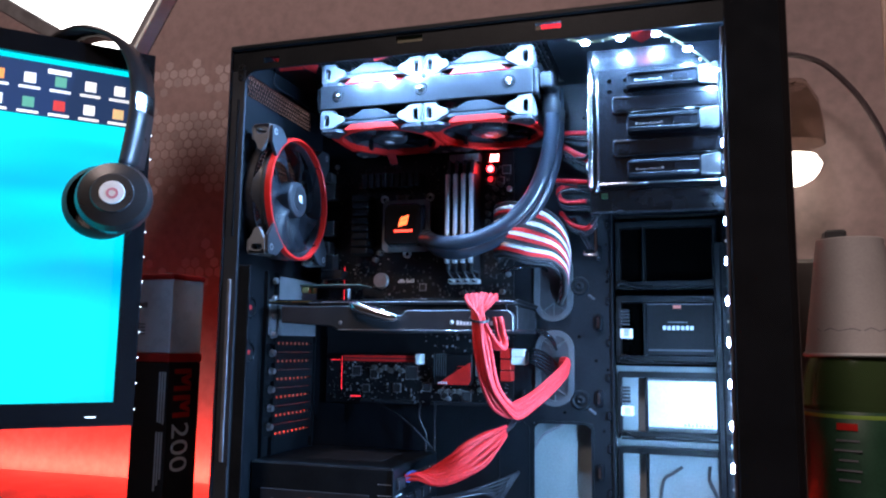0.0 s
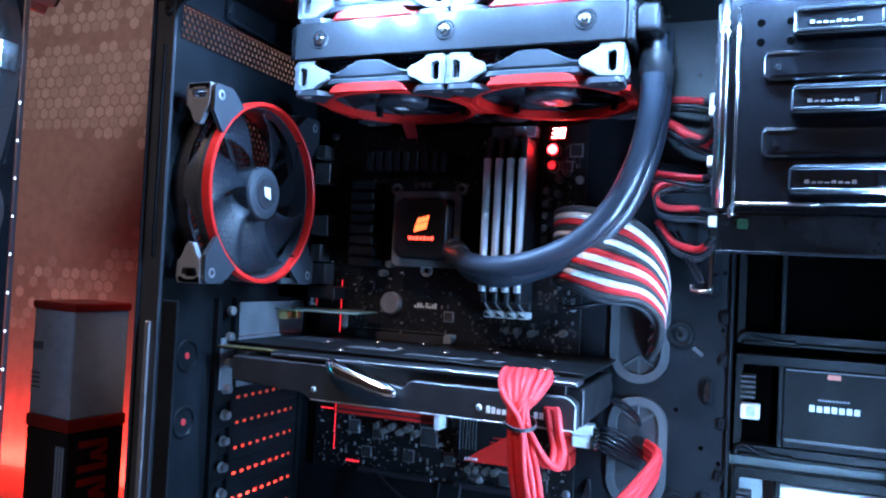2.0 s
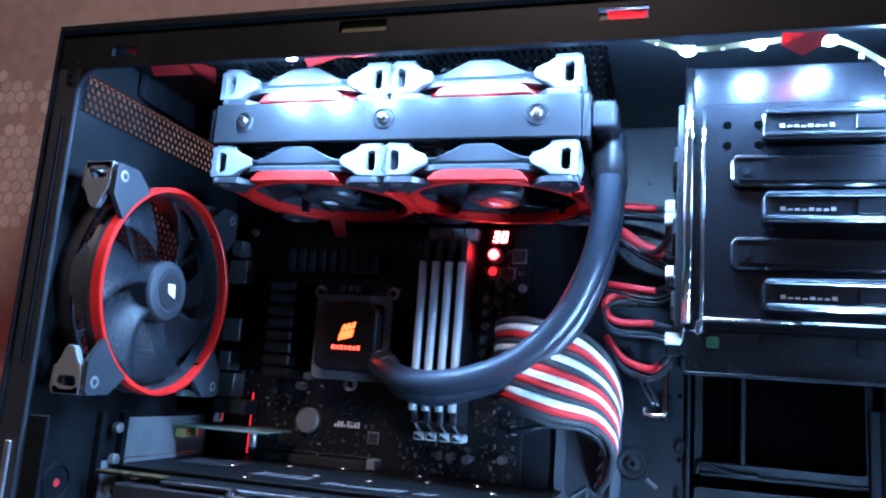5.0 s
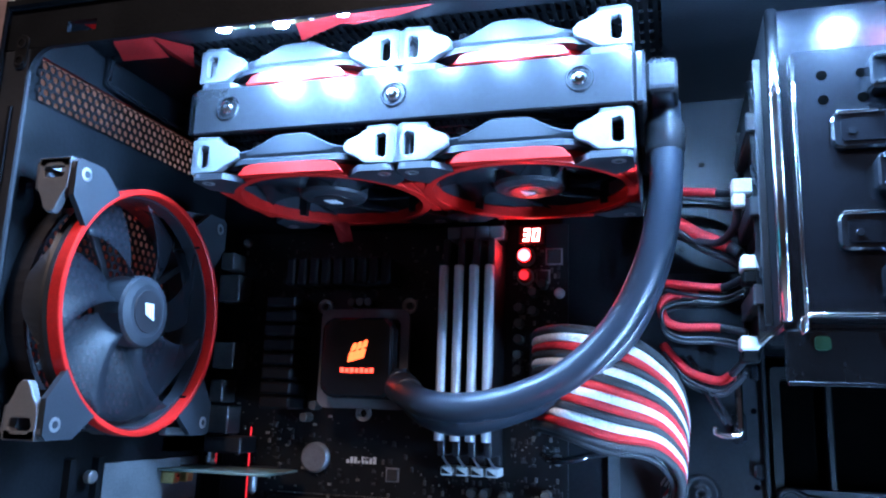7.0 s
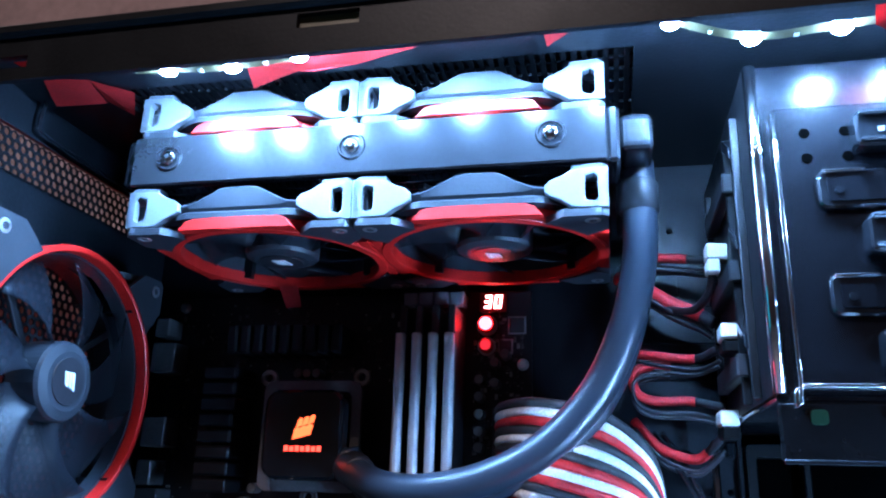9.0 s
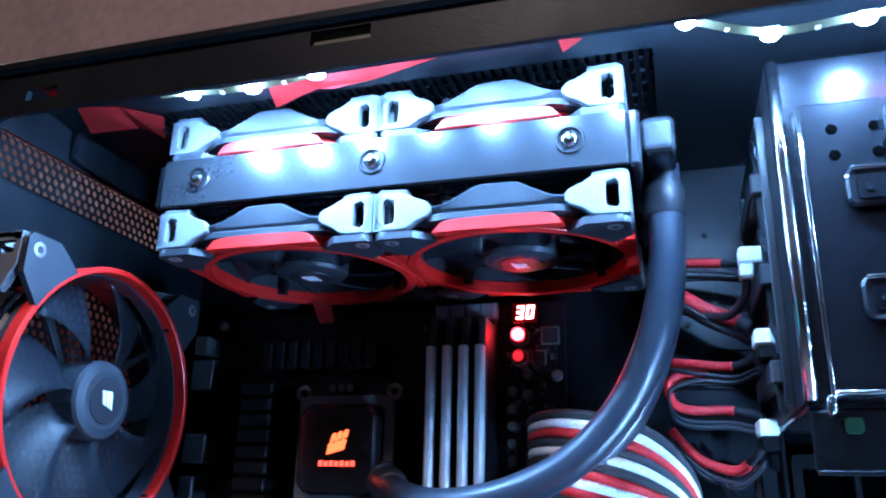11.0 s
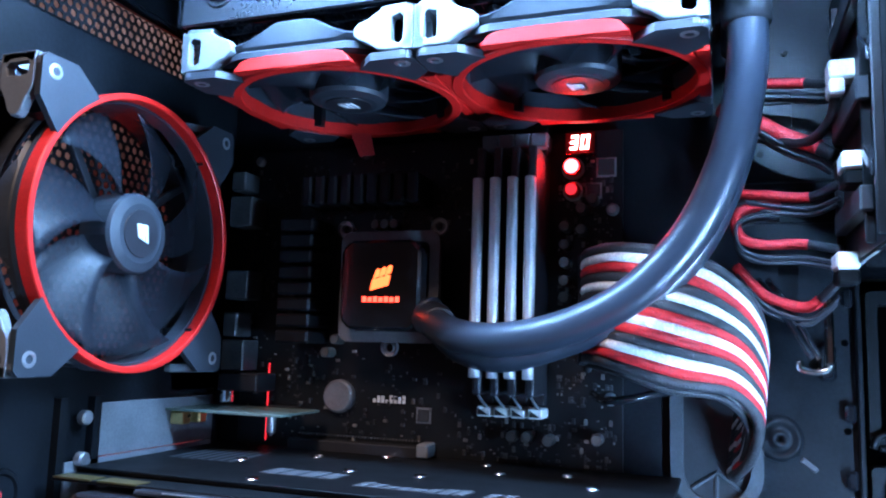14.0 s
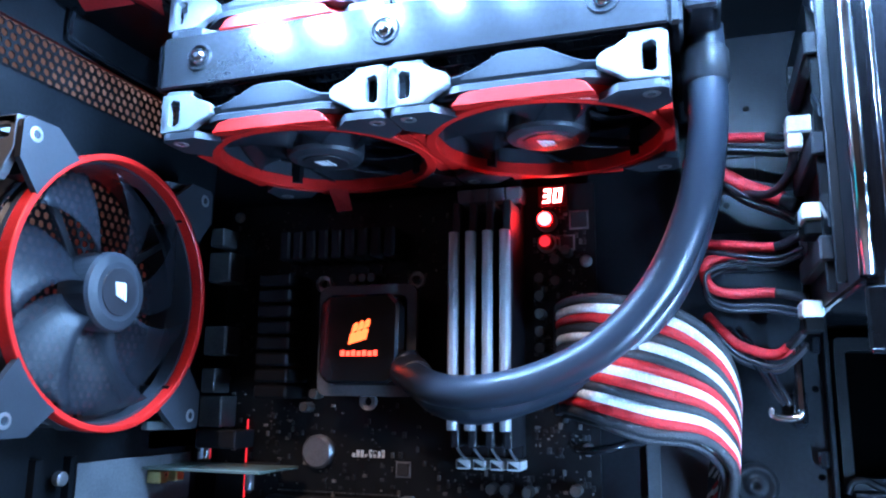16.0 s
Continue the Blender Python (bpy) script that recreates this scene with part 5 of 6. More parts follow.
for i in range(22):
    a = 2 * math.pi * rng.random()
    q = 0.0078 * math.sqrt(rng.random())
    dx, dz = q * math.cos(a), q * math.sin(a)
    u = (i % 7) / 6
    paths.append([(0.2225 + 0.026 * u, -0.1270, 0.2600 + 0.003 * (i % 2)), (0.2230 + 0.028 * u, -0.1430, 0.2675 + 0.002 * (i % 2)), (0.2260 + 0.026 * u + 0.002, -0.1620 + dz, 0.2690 - 0.006 * abs(u - 0.5)), (0.2350 + 0.016 * u, -0.1760 + dz, 0.2580),
                  (0.2440 + dx * 0.8, -0.1810 + dz * 0.7, 0.2440), (0.2470 + dx * 1.1 + 0.003 * u, -0.1780 + dz, 0.2150), (0.2520 + dx * 1.2, -0.1660 + dz, 0.1830), (0.2590 + dx * 1.3, -0.1450 + dz, 0.1620 + dx * 0.5),
                  (0.2690 + dx * 0.4, -0.1180 + dz, 0.1570 + dz * 1.2), (0.2830 + dx * 0.4, -0.0880 + dz, 0.1680 + dz * 1.2), (0.2990 + dx * 0.3, -0.0560 + dz * 0.8, 0.1860 + dz * 1.2), (0.3060 + dx * 0.3, -0.0320 + dz * 0.4, 0.1990 + dz), (0.2960 + dx * 0.3, -0.0020, 0.2000 + dz), (0.2900, 0.0240, 0.1950 + dz)])
wires("graphics_power_cable", "bundle of red sleeved wires tied at the graphics card", "", paths, [WIRE_RED], 0.0021, 8, 6)
paths = []
for i in range(10):
    dx, dz = rng.uniform(-0.004, 0.004), rng.uniform(-0.004, 0.004)
    paths.append([(0.2440 + dx, -0.1790 + dz, 0.2450), (0.2500 + dx, -0.1780 + dz, 0.2340), (0.2560 + dx, -0.1700 + dz, 0.2220), (0.2600 + dx, -0.1580 + dz, 0.2170), (0.2600 + dx, -0.1480 + dz, 0.2230), (0.2560 + dx, -0.1420 + dz, 0.2340), (0.2520 + dx, -0.1380, 0.2480)])
wires("graphics_power_cable", "short loop of red sleeved wires beside the bundle", "", paths, [WIRE_RED], 0.0020, 8, 6)
solo("cable_tie", lathe([(0.0088, -0.0011), (0.0096, -0.0011), (0.0096, 0.0011), (0.0088, 0.0011), (0.0088, -0.0011)], (0, 0, 0), "z", 20, m=pose(0.2442, -0.1805, 0.2445, 18, 8, 0)), PLASTIC_BLACK, "thin black tie round the red wires", "cable tie")

# red bundle from the power supply
paths = []
for i in range(16):
    u, w = (i % 8) / 7, rng.random()
    fan = u - 0.5
    paths.append([(0.1480, -0.1100 + 0.016 * u, 0.0800 + 0.004 * (i // 8)), (0.1620, -0.1110 + 0.016 * u, 0.0820 + 0.004 * (i // 8)), (0.1820, -0.1100 + 0.012 * u, 0.0860 + fan * 0.016 + rng.uniform(-0.003, 0.003)), (0.2060 + w * 0.004, -0.1030, 0.0990 + fan * 0.030 + rng.uniform(-0.003, 0.003)),
                  (0.2250 + w * 0.006, -0.0900, 0.1130 + fan * 0.030), (0.2370 + w * 0.005, -0.0740, 0.1240 + fan * 0.016), (0.2430, -0.0580, 0.1290 + fan * 0.010)])
wires("supply_cable", "spread bundle of red sleeved wires from the power supply", "", paths, [WIRE_RED], 0.0021, 8, 6)
paths = [[(0.2400 + 0.001 * i, -0.0700 + 0.002 * i, 0.126 + 0.002 * (i % 3)), (0.2460 + 0.001 * i, -0.045, 0.1360), (0.2450 + 0.0012 * i, -0.020, 0.1480), (0.2480 + 0.001 * i, 0.0, 0.158), (0.2500, 0.0070, 0.170)] for i in range(5)]
wires("supply_cable", "thin black wires running up the tray", "", paths, [PLASTIC_BLACK], 0.0012, 6, 6)
paths = [[(0.1500, -0.12 + 0.004 * i, 0.0560), (0.175 + 0.003 * i, -0.105, 0.062), (0.205 + 0.004 * i, -0.075, 0.066), (0.232, -0.04, 0.074 - 0.004 * i), (0.248, -0.012, 0.080)] for i in range(6)]
wires("supply_cable", "black wires curving over the case floor", "", paths, [PLASTIC_BLACK], 0.0016, 6, 6)
for p, r, lab in (([(0.1280, -0.006, 0.152), (0.1320, -0.020, 0.135), (0.1385, -0.016, 0.118), (0.1400, -0.020, 0.098)], 0.0012, "thin dark header wire below the board"), ([(0.1460, -0.004, 0.153), (0.1490, -0.016, 0.135), (0.1480, -0.012, 0.115), (0.1500, -0.018, 0.097)], 0.0014, "thin dark header wire below the board"),
                  ([(0.0700, -0.006, 0.152), (0.0900, -0.020, 0.146), (0.1150, -0.024, 0.133), (0.1380, -0.02, 0.112), (0.1460, -0.01, 0.100)], 0.0013, "long dark wire sagging below the board"),
                  ([(0.2560, 0.020, 0.096), (0.2700, 0.020, 0.118), (0.2900, 0.020, 0.130), (0.3000, 0.022, 0.140)], 0.0016, "pale wire behind the tray cutout")):
    solo("header_wire", sweep(p, r, 6, 7), PLASTIC_BLACK if r < 0.0016 else PRINT_GREY, lab, "wire", smooth=True)
# data cables at the board edge
for i, z in enumerate((0.2130, 0.2040)):
    solo("data_plug", box(0.2400, 0.2560, -0.0190, -0.0060, z - 0.0045, z + 0.0042, 0.0010), WHITE_PLASTIC, "white data plug in a red board socket", "plug", "board data plugs")
paths = [[(0.2550, -0.0130, 0.2130 - 0.003 * i), (0.2660, -0.0200 - 0.002 * i, 0.2170 - 0.003 * i), (0.2790, -0.0180, 0.2130 - 0.004 * i), (0.2890, -0.0080, 0.2020 - 0.003 * i), (0.2930, 0.0150, 0.1930 - 0.002 * i)] for i in range(6)]
wires("data_cable", "glossy black wires entering the lower grommet", "", paths, [GLOSS_BLACK], 0.0014, 8, 6)
paths = [[(0.2600 + 0.004 * i, -0.012, 0.2400), (0.2700 + 0.004 * i, -0.022, 0.2380), (0.2840 + 0.002 * i, -0.014, 0.2280), (0.2880, 0.010, 0.2160)] for i in range(3)]
wires("data_cable", "black wires from the graphics card to the grommet", "", paths, [GLOSS_BLACK], 0.0013, 8, 6)
solo("fan_lead", sweep([(0.2240, -0.004, 0.3080), (0.2320, -0.022, 0.3060), (0.2450, -0.030, 0.3075), (0.2600, -0.022, 0.3110), (0.2720, -0.006, 0.3120), (0.2780, 0.012, 0.3080)], 0.0022, 8, 8), GLOSS_BLACK, "glossy black fan lead beside the main cable", "cable", smooth=True)

# sleeved drive leads between the tube and the drive bays
for pts, cut, lab in (([(0.2960, -0.012, 0.4660), (0.3070, -0.018, 0.4655), (0.3250, -0.022, 0.4632), (0.3350, -0.026, 0.4610), (0.3430, -0.032, 0.4600)], 0.55, "upper"),
                      ([(0.2900, -0.010, 0.4560), (0.3050, -0.020, 0.4465), (0.3180, -0.022, 0.4375), (0.3325, -0.022, 0.4310), (0.3400, -0.026, 0.4250)], 0.78, "broad"),
                      ([(0.2920, -0.010, 0.4120), (0.3085, -0.020, 0.4085), (0.3290, -0.022, 0.4065), (0.3400, -0.032, 0.4100)], 0.66, "middle"),
                      ([(0.3160, -0.014, 0.4040), (0.3044, -0.018, 0.4030), (0.2962, -0.022, 0.3985), (0.2975, -0.022, 0.3885), (0.3067, -0.022, 0.3840), (0.3257, -0.022, 0.3838), (0.3415, -0.028, 0.3800)], 0.84, "bent"),
                      ([(0.2960, -0.004, 0.3750), (0.3038, -0.010, 0.3650), (0.3120, -0.014, 0.3580), (0.3263, -0.018, 0.3540), (0.3340, -0.022, 0.3590), (0.3400, -0.028, 0.3660)], 0.74, "lowest")):
    g = thing("drive_lead", pts[0], "red sleeved drive lead with a black end, behind the tube", "cable", "drive leads")
    path = glide(pts, 8)
    c = int(len(path) * cut)
    wide = 0.0040 if lab == "broad" else 0.0026
    part("sleeve", sweep(path[: c + 1], wide, 10, 1), WIRE_RED, g, "red braided sleeve", smooth=True)
    part("heatshrink", sweep(path[c:], wide * 0.85, 10, 1), PLASTIC_BLACK, g, smooth=True)
    for j in range(2):
        part("core", sweep([Vector(q) + Vector((0.0, -0.004 + 0.006 * j, -0.0045 - 0.003 * math.sin(k / len(path) * 3.1) - 0.002 * j)) for k, q in enumerate(path[:: 3])], 0.0011, 6, 2), PLASTIC_BLACK, g, smooth=True)
for x, y, z, bent in ((0.3437, -0.0579, 0.4545, True), (0.3404, -0.0800, 0.4085, False), (0.3408, -0.0500, 0.3715, False)):
    g = thing("drive_plug", (x, y, z), "white drive plug at the rear of a bay", "plug", "bay drive plugs")
    if bent:
        part("housing", box(x - 0.0100, x + 0.0060, y - 0.006, y + 0.006, z - 0.0040, z + 0.0045, 0.001), WHITE_PLASTIC, g)
        part("elbow", box(x - 0.0100, x - 0.0035, y - 0.006, y + 0.006, z - 0.0110, z - 0.0038, 0.001), WHITE_PLASTIC, g)
        part("lead", sweep([(x - 0.0070, y, z - 0.011), (x - 0.0080, y + 0.008, z - 0.018), (x - 0.0150, y + 0.022, z - 0.024), (x - 0.0260, y + 0.034, z - 0.021), (x - 0.0400, y + 0.046, z - 0.014)], 0.0022, 8, 6), PLASTIC_BLACK, g, smooth=True)
    else:
        part("housing", box(x - 0.0055, x + 0.0040, y - 0.006, y + 0.010, z - 0.0030, z + 0.0045, 0.001), WHITE_PLASTIC, g)
        part("base", box(x - 0.0050, x + 0.0040, y - 0.005, y + 0.010, z - 0.0095, z - 0.0030, 0.001), SLED, g)
g = thing("metal_clip", (0.332, -0.012, 0.322), "shiny bent metal clip with two dark leads", "clip")
part("arm", box(0.3345, 0.3385, -0.0160, -0.0080, 0.3270, 0.3640, 0.0010), CHROME, g)
part("hook", sweep([(0.3375, -0.012, 0.3300), (0.3360, -0.012, 0.3250), (0.3300, -0.012, 0.3235), (0.3240, -0.012, 0.3250), (0.3235, -0.012, 0.3285)], 0.0018, 10, 6), CHROME, g, smooth=True)
for j in range(2):
    part("lead", sweep([(0.3060 + 0.0045 * j, -0.006, 0.3680), (0.3130 + 0.0045 * j, -0.014, 0.3570), (0.3220 + 0.004 * j, -0.014, 0.3420), (0.3290 + 0.003 * j, -0.012, 0.3300)], 0.0017, 10, 6), GLOSS_BLACK, g, smooth=True)

# ---- light strips ----
STRIP = material("strip backing", (0.085, 0.075, 0.035), 0.4, 0, 0.15, 90, 0.05)


def strip(points, leds, label, facing=(0, 0.2, -0.98), mat=LED_WHITE, hidden=99):
    g = thing("led_strip", points[0], label, "led strip", "led strips")
    path = glide(points, 8)
    bm = bmesh.new()
    rows = [(bm.verts.new(p + Vector((0, -0.0024, 0.0004))), bm.verts.new(p + Vector((0, 0.0024, -0.0004)))) for p in path]
    for a, b in zip(rows, rows[1:]):
        bm.faces.new((a[0], b[0], b[1], a[1]))
    bmesh.ops.solidify(bm, geom=bm.faces[:], thickness=0.0005)
    part("tape", bm, STRIP, g)
    turn = Vector(facing).to_track_quat("Z", "Y").to_matrix().to_4x4()
    for i, (x, y, z) in enumerate(leds):
        m = Matrix.Translation((x, y, z)) @ turn
        d = part("diode_base", box(-0.0032, 0.0032, -0.0032, 0.0032, -0.0016, -0.0003, 0.0002, m=m), WHITE_PLASTIC, g)
        part("diode", lathe([(0, 0.0016), (0.0028, 0.0014), (0.0038, 0.0003)], (0, 0, 0), "z", 14, m=m), LED_MID if i >= hidden else mat, d, "lit white diode")
    for a, b in zip(leds, leds[1:]):
        m = [(p + q) / 2 for p, q in zip(a, b)]
        part("resistor", box(m[0] - 0.0010, m[0] + 0.0010, m[1] - 0.0010, m[1] + 0.0010, m[2] - 0.0008, m[2] + 0.0012), WHITE_PLASTIC, g)
    return g


strip([(0.066, -0.1690, 0.5225), (0.0821, -0.1670, 0.5228), (0.1156, -0.1665, 0.5215), (0.1487, -0.1665, 0.5243), (0.180, -0.1690, 0.5290), (0.300, -0.1700, 0.5300)], [(0.0828, -0.1660, 0.5222), (0.1156, -0.1655, 0.5212), (0.1487, -0.1655, 0.5240), (0.1820, -0.1670, 0.5284), (0.2160, -0.1670, 0.5286), (0.2500, -0.1670, 0.5288), (0.2840, -0.1680, 0.5290)], "white light strip taped under the top rail", hidden=3)
strip([(0.3000, -0.1720, 0.5290), (0.3135, -0.1700, 0.5222), (0.3444, -0.1690, 0.5120), (0.3780, -0.1700, 0.5132), (0.4110, -0.1680, 0.5145), (0.4385, -0.1690, 0.4965), (0.4600, -0.1740, 0.4720), (0.4660, -0.1800, 0.4300)],
      [(0.3135, -0.1690, 0.5215), (0.3444, -0.1675, 0.5118), (0.3780, -0.1690, 0.5125), (0.4110, -0.1665, 0.5140), (0.4388, -0.1675, 0.4960), (0.4600, -0.1720, 0.4715)], "white light strip drooping over the drive bays", (0, -0.05, -1.0), LED_BAY)
strip([(0.4674, -0.1840, 0.4300), (0.4676, -0.1850, 0.35), (0.4676, -0.1850, 0.2850)], [(0.4660, -0.1840, z) for z in (0.400, 0.365, 0.330, 0.295)], "white light strip down the front edge", (-1.0, 0.02, 0), LED_DIM)
strip([(0.4676, -0.1850, 0.2820), (0.4676, -0.1850, 0.15), (0.4676, -0.1850, 0.05)], [(0.4660, -0.1840, z) for z in (0.260, 0.225, 0.190, 0.155, 0.120, 0.085)], "white light strip low on the front edge", (-1.0, 0.02, 0), LED_EDGE)


# ---- red tape ----
def sheet(points, label):
    bm = bmesh.new()
    bm.faces.new([bm.verts.new(p) for p in points])
    bmesh.ops.solidify(bm, geom=bm.faces[:], thickness=0.0006)
    bmesh.ops.recalc_face_normals(bm, faces=bm.faces)
    return solo("red_tape", bm, RED_TAPE, label, "tape", "red tape")


sheet([(0.1154, -0.1530, 0.5310), (0.2058, -0.1545, 0.5315), (0.1700, -0.1470, 0.5290), (0.1480, -0.1450, 0.5280), (0.1389, -0.1440, 0.5300), (0.1115, -0.1350, 0.5275)], "torn red tape under the top panel")
sheet([(0.0040, -0.1560, 0.5312), (0.0260, -0.1500, 0.5318), (0.0240, -0.1300, 0.5290), (-0.0060, -0.1320, 0.5285)], "red tape folded at the rear top corner")
sheet([(0.0260, -0.1500, 0.5318), (0.0447, -0.1370, 0.5300), (0.0330, -0.1180, 0.5270), (0.0230, -0.1290, 0.5310)], "red tape folded at the rear top corner")
sheet([(0.2600, -0.1560, 0.5312), (0.2710, -0.1535, 0.5312), (0.2610, -0.1460, 0.5300)], "corner of red tape under the top panel")
sheet([(0.3890, -0.1765, 0.5240), (0.4100, -0.1760, 0.5200), (0.4060, -0.1740, 0.5080), (0.3975, -0.1735, 0.5035), (0.3880, -0.1745, 0.5090)], "red tape holding the light strip")
sheet([(0.0240, -0.1878, 0.5160), (0.0320, -0.1876, 0.5165), (0.0320, -0.1876, 0.5205), (0.0150, -0.1878, 0.5210)], "red tape seen through a rail slot")
sheet([(0.3060, -0.1878, 0.5200), (0.3240, -0.1876, 0.5210), (0.3240, -0.1876, 0.5260), (0.3040, -0.1878, 0.5262)], "red tape seen through a rail slot")
sheet([(0.084, -0.0230, 0.4540), (0.095, -0.0190, 0.4540), (0.098, -0.0180, 0.4410), (0.089, -0.0200, 0.4400)], "loose end of red tape under a fan")
# Added plates; the first closes its slot so light inside cannot show through.
solo("strip_end", box(0.1570, 0.1870, -0.1882, -0.1868, 0.5208, 0.5292, 0.0004), STRIP, "dull yellow plate added in a rail slot", "strip end")
solo("strip_end", box(0.2990, 0.3050, -0.1882, -0.1868, 0.5200, 0.5255, 0.0008), STRIP, "dull yellow plate added in a rail slot", "strip end")

# ---- printed hexagons on the wall ----
HEXES = material("pale printed hexagon", (0.345, 0.278, 0.273), 0.75, 0, 0.12, 20, 0.1, island=0.16)
verts, faces = [], []
rng = random.Random(21)
for r in range(44):
    for c in range(47):
        x, z = -1.02 + c * 0.0200 + (0.0100 if r % 2 else 0), 0.02 + r * 0.01730
        d1 = abs(z - (0.590 - 0.05 * (x + 0.6))) / 0.075
        d2 = abs(z - (0.33 + 0.30 * (x + 0.5))) / 0.06
        d3 = abs(z - 0.72) / 0.05
        if rng.random() < max(0.0, 3.0 - 2.6 * d1, 0.9 - d2, 1.0 - d3):
            k = len(verts)
            rad = 0.0109 * rng.uniform(0.84, 0.96)
            verts += [(x + rad * math.cos(radians(60 * i + 30)), 0.3197, z + rad * math.sin(radians(60 * i + 30))) for i in range(6)]
            faces.append([k + i for i in range(6)])
me = bpy.data.meshes.new("wall_print")
me.from_pydata(verts, [], faces)
me.materials.append(HEXES)
tagged(new("wall_print", me), "faded pale hexagons printed on the brown wall", "wall print", kind="stuff")

# ---- monitor ----
mon = new("monitor")
tagged(mon, "black widescreen monitor with a bright cyan desktop", "monitor")


def screen_material():
    m = bpy.data.materials.new("cyan desktop")
    m.use_nodes = True
    n, l = m.node_tree.nodes, m.node_tree.links
    co, w, ramp = n.new("ShaderNodeTexCoord"), n.new("ShaderNodeTexNoise"), n.new("ShaderNodeValToRGB")
    mp = n.new("ShaderNodeMapping")
    mp.inputs["Rotation"].default_value, mp.inputs["Scale"].default_value = (0, radians(28), 0), (1.2, 1, 6)
    w.inputs["Scale"].default_value, w.inputs["Detail"].default_value = 2.2, 1.5
    l.new(co.outputs["Object"], mp.inputs["Vector"]), l.new(mp.outputs[0], w.inputs["Vector"]), l.new(w.outputs["Fac"], ramp.inputs["Fac"])
    e = ramp.color_ramp.elements
    e[0].position, e[0].color = 0.30, (0.0, 0.28, 0.72, 1)
    e[1].position, e[1].color = 0.58, (0.0, 0.88, 1.0, 1)
    b = n["Principled BSDF"]
    b.inputs["Base Color"].default_value, b.inputs["Roughness"].default_value = (0.01, 0.01, 0.01, 1), 0.3
    l.new(ramp.outputs[0], b.inputs["Emission Color"])
    b.inputs["Emission Strength"].default_value = 1.15
    return m


def mpart(name, bm, mat, parent=None, label="", smooth=False):
    ob = mesh_object(name, bm, mat, smooth)
    ob.parent = parent or mon
    if label:
        ob["label"] = label
    return ob


MW, Z0, Z1 = 0.56, 0.140, 0.5065
mpart("rear_shell", box(-MW, 0, 0.004, 0.045, Z0, Z1, 0.006), PLASTIC_BLACK)
mpart("bezel", ring_plate([(-MW, Z0), (0, Z0), (0, Z1), (-MW, Z1)], [(-MW + 0.018, Z0 + 0.022), (-0.0185, Z0 + 0.022), (-0.0185, Z1 - 0.020), (-MW + 0.018, Z1 - 0.020)], "y", -0.006, 0.006), GLOSS_BLACK)
scr = mpart("screen", box(-MW + 0.0175, -0.0180, -0.0005, 0.004, Z0 + 0.0215, Z1 - 0.0195), screen_material(), label="lit cyan desktop")
dock = mpart("icon_panel", box(-0.330, -0.0185, -0.0016, -0.0004, Z1 - 0.0775, Z1 - 0.0255), glow("dark desktop panel", (0.01, 0.03, 0.09), 1.0), scr)
ICONS = [glow("icon white", (0.8, 0.85, 0.9), 0.9), glow("icon tan", (0.7, 0.5, 0.25), 0.8), glow("icon red", (0.6, 0.05, 0.05), 0.8), glow("icon green", (0.1, 0.35, 0.25), 0.8), glow("icon orange", (0.9, 0.35, 0.1), 0.8)]
KIND = [0, 0, 3, 0, 4, 4, 1, 0, 2, 3, 0, 0]
for i in range(12):
    x, z = -0.0310 - 0.0262 * (i % 6), Z1 - 0.0470 - 0.0235 * (i // 6)
    mpart("icon", box(x - 0.0050, x + 0.0050, -0.0024, -0.0015, z, z + 0.0100, 0.0004), ICONS[KIND[i]], dock)
    mpart("icon_caption", box(x - 0.0090, x + 0.0090, -0.0022, -0.0015, z - 0.0055, z - 0.0030), ICONS[0], dock)
mpart("panel_caption", box(-0.0950, -0.0750, -0.0022, -0.0015, Z1 - 0.0350, Z1 - 0.0305), ICONS[0], dock)
mpart("brand_badge", box(-0.0150, -0.0110, -0.0066, -0.0059, Z1 - 0.0520, Z1 - 0.0490), PRINT)
for i in range(12):
    mpart("edge_diode", box(0.0004, 0.0014, -0.0040, -0.0026, Z0 + 0.014 + 0.0245 * i, Z0 + 0.0155 + 0.0245 * i), glow("edge diode", (0.75, 0.85, 1.0), 2.5) if i == 0 else bpy.data.materials["edge diode"], label="tiny lit diode")
mpart("power_lamp", box(-0.0420, -0.0330, -0.0066, -0.0059, Z0 + 0.0080, Z0 + 0.0090), bpy.data.materials["edge diode"])
mpart("neck", box(-0.310, -0.250, 0.045, 0.070, DESK_Z + 0.012, 0.330, 0.004), PLASTIC_BLACK)
mpart("foot", prism(rounded(-0.400, -0.160, -0.050, 0.140, 0.03), "z", DESK_Z, DESK_Z + 0.012, 0.003), PLASTIC_BLACK)
mon.matrix_basis = pose(-0.0800, -0.2550, 0, 0, 0, 46.4)

# ---- headphones on the monitor's corner ----
hp = new("headphones")
tagged(hp, "black headphones hung over the corner of the monitor", "headphones")
BAND = material("black headband", (0.020, 0.020, 0.022), 0.3, 0, 0.2, 60, 0.05, coat=0.3)


def hpart(name, bm, mat, parent=None, label="", smooth=False):
    ob = mesh_object(name, bm, mat, smooth)
    ob.parent = parent or hp
    if label:
        ob["label"] = label
    return ob


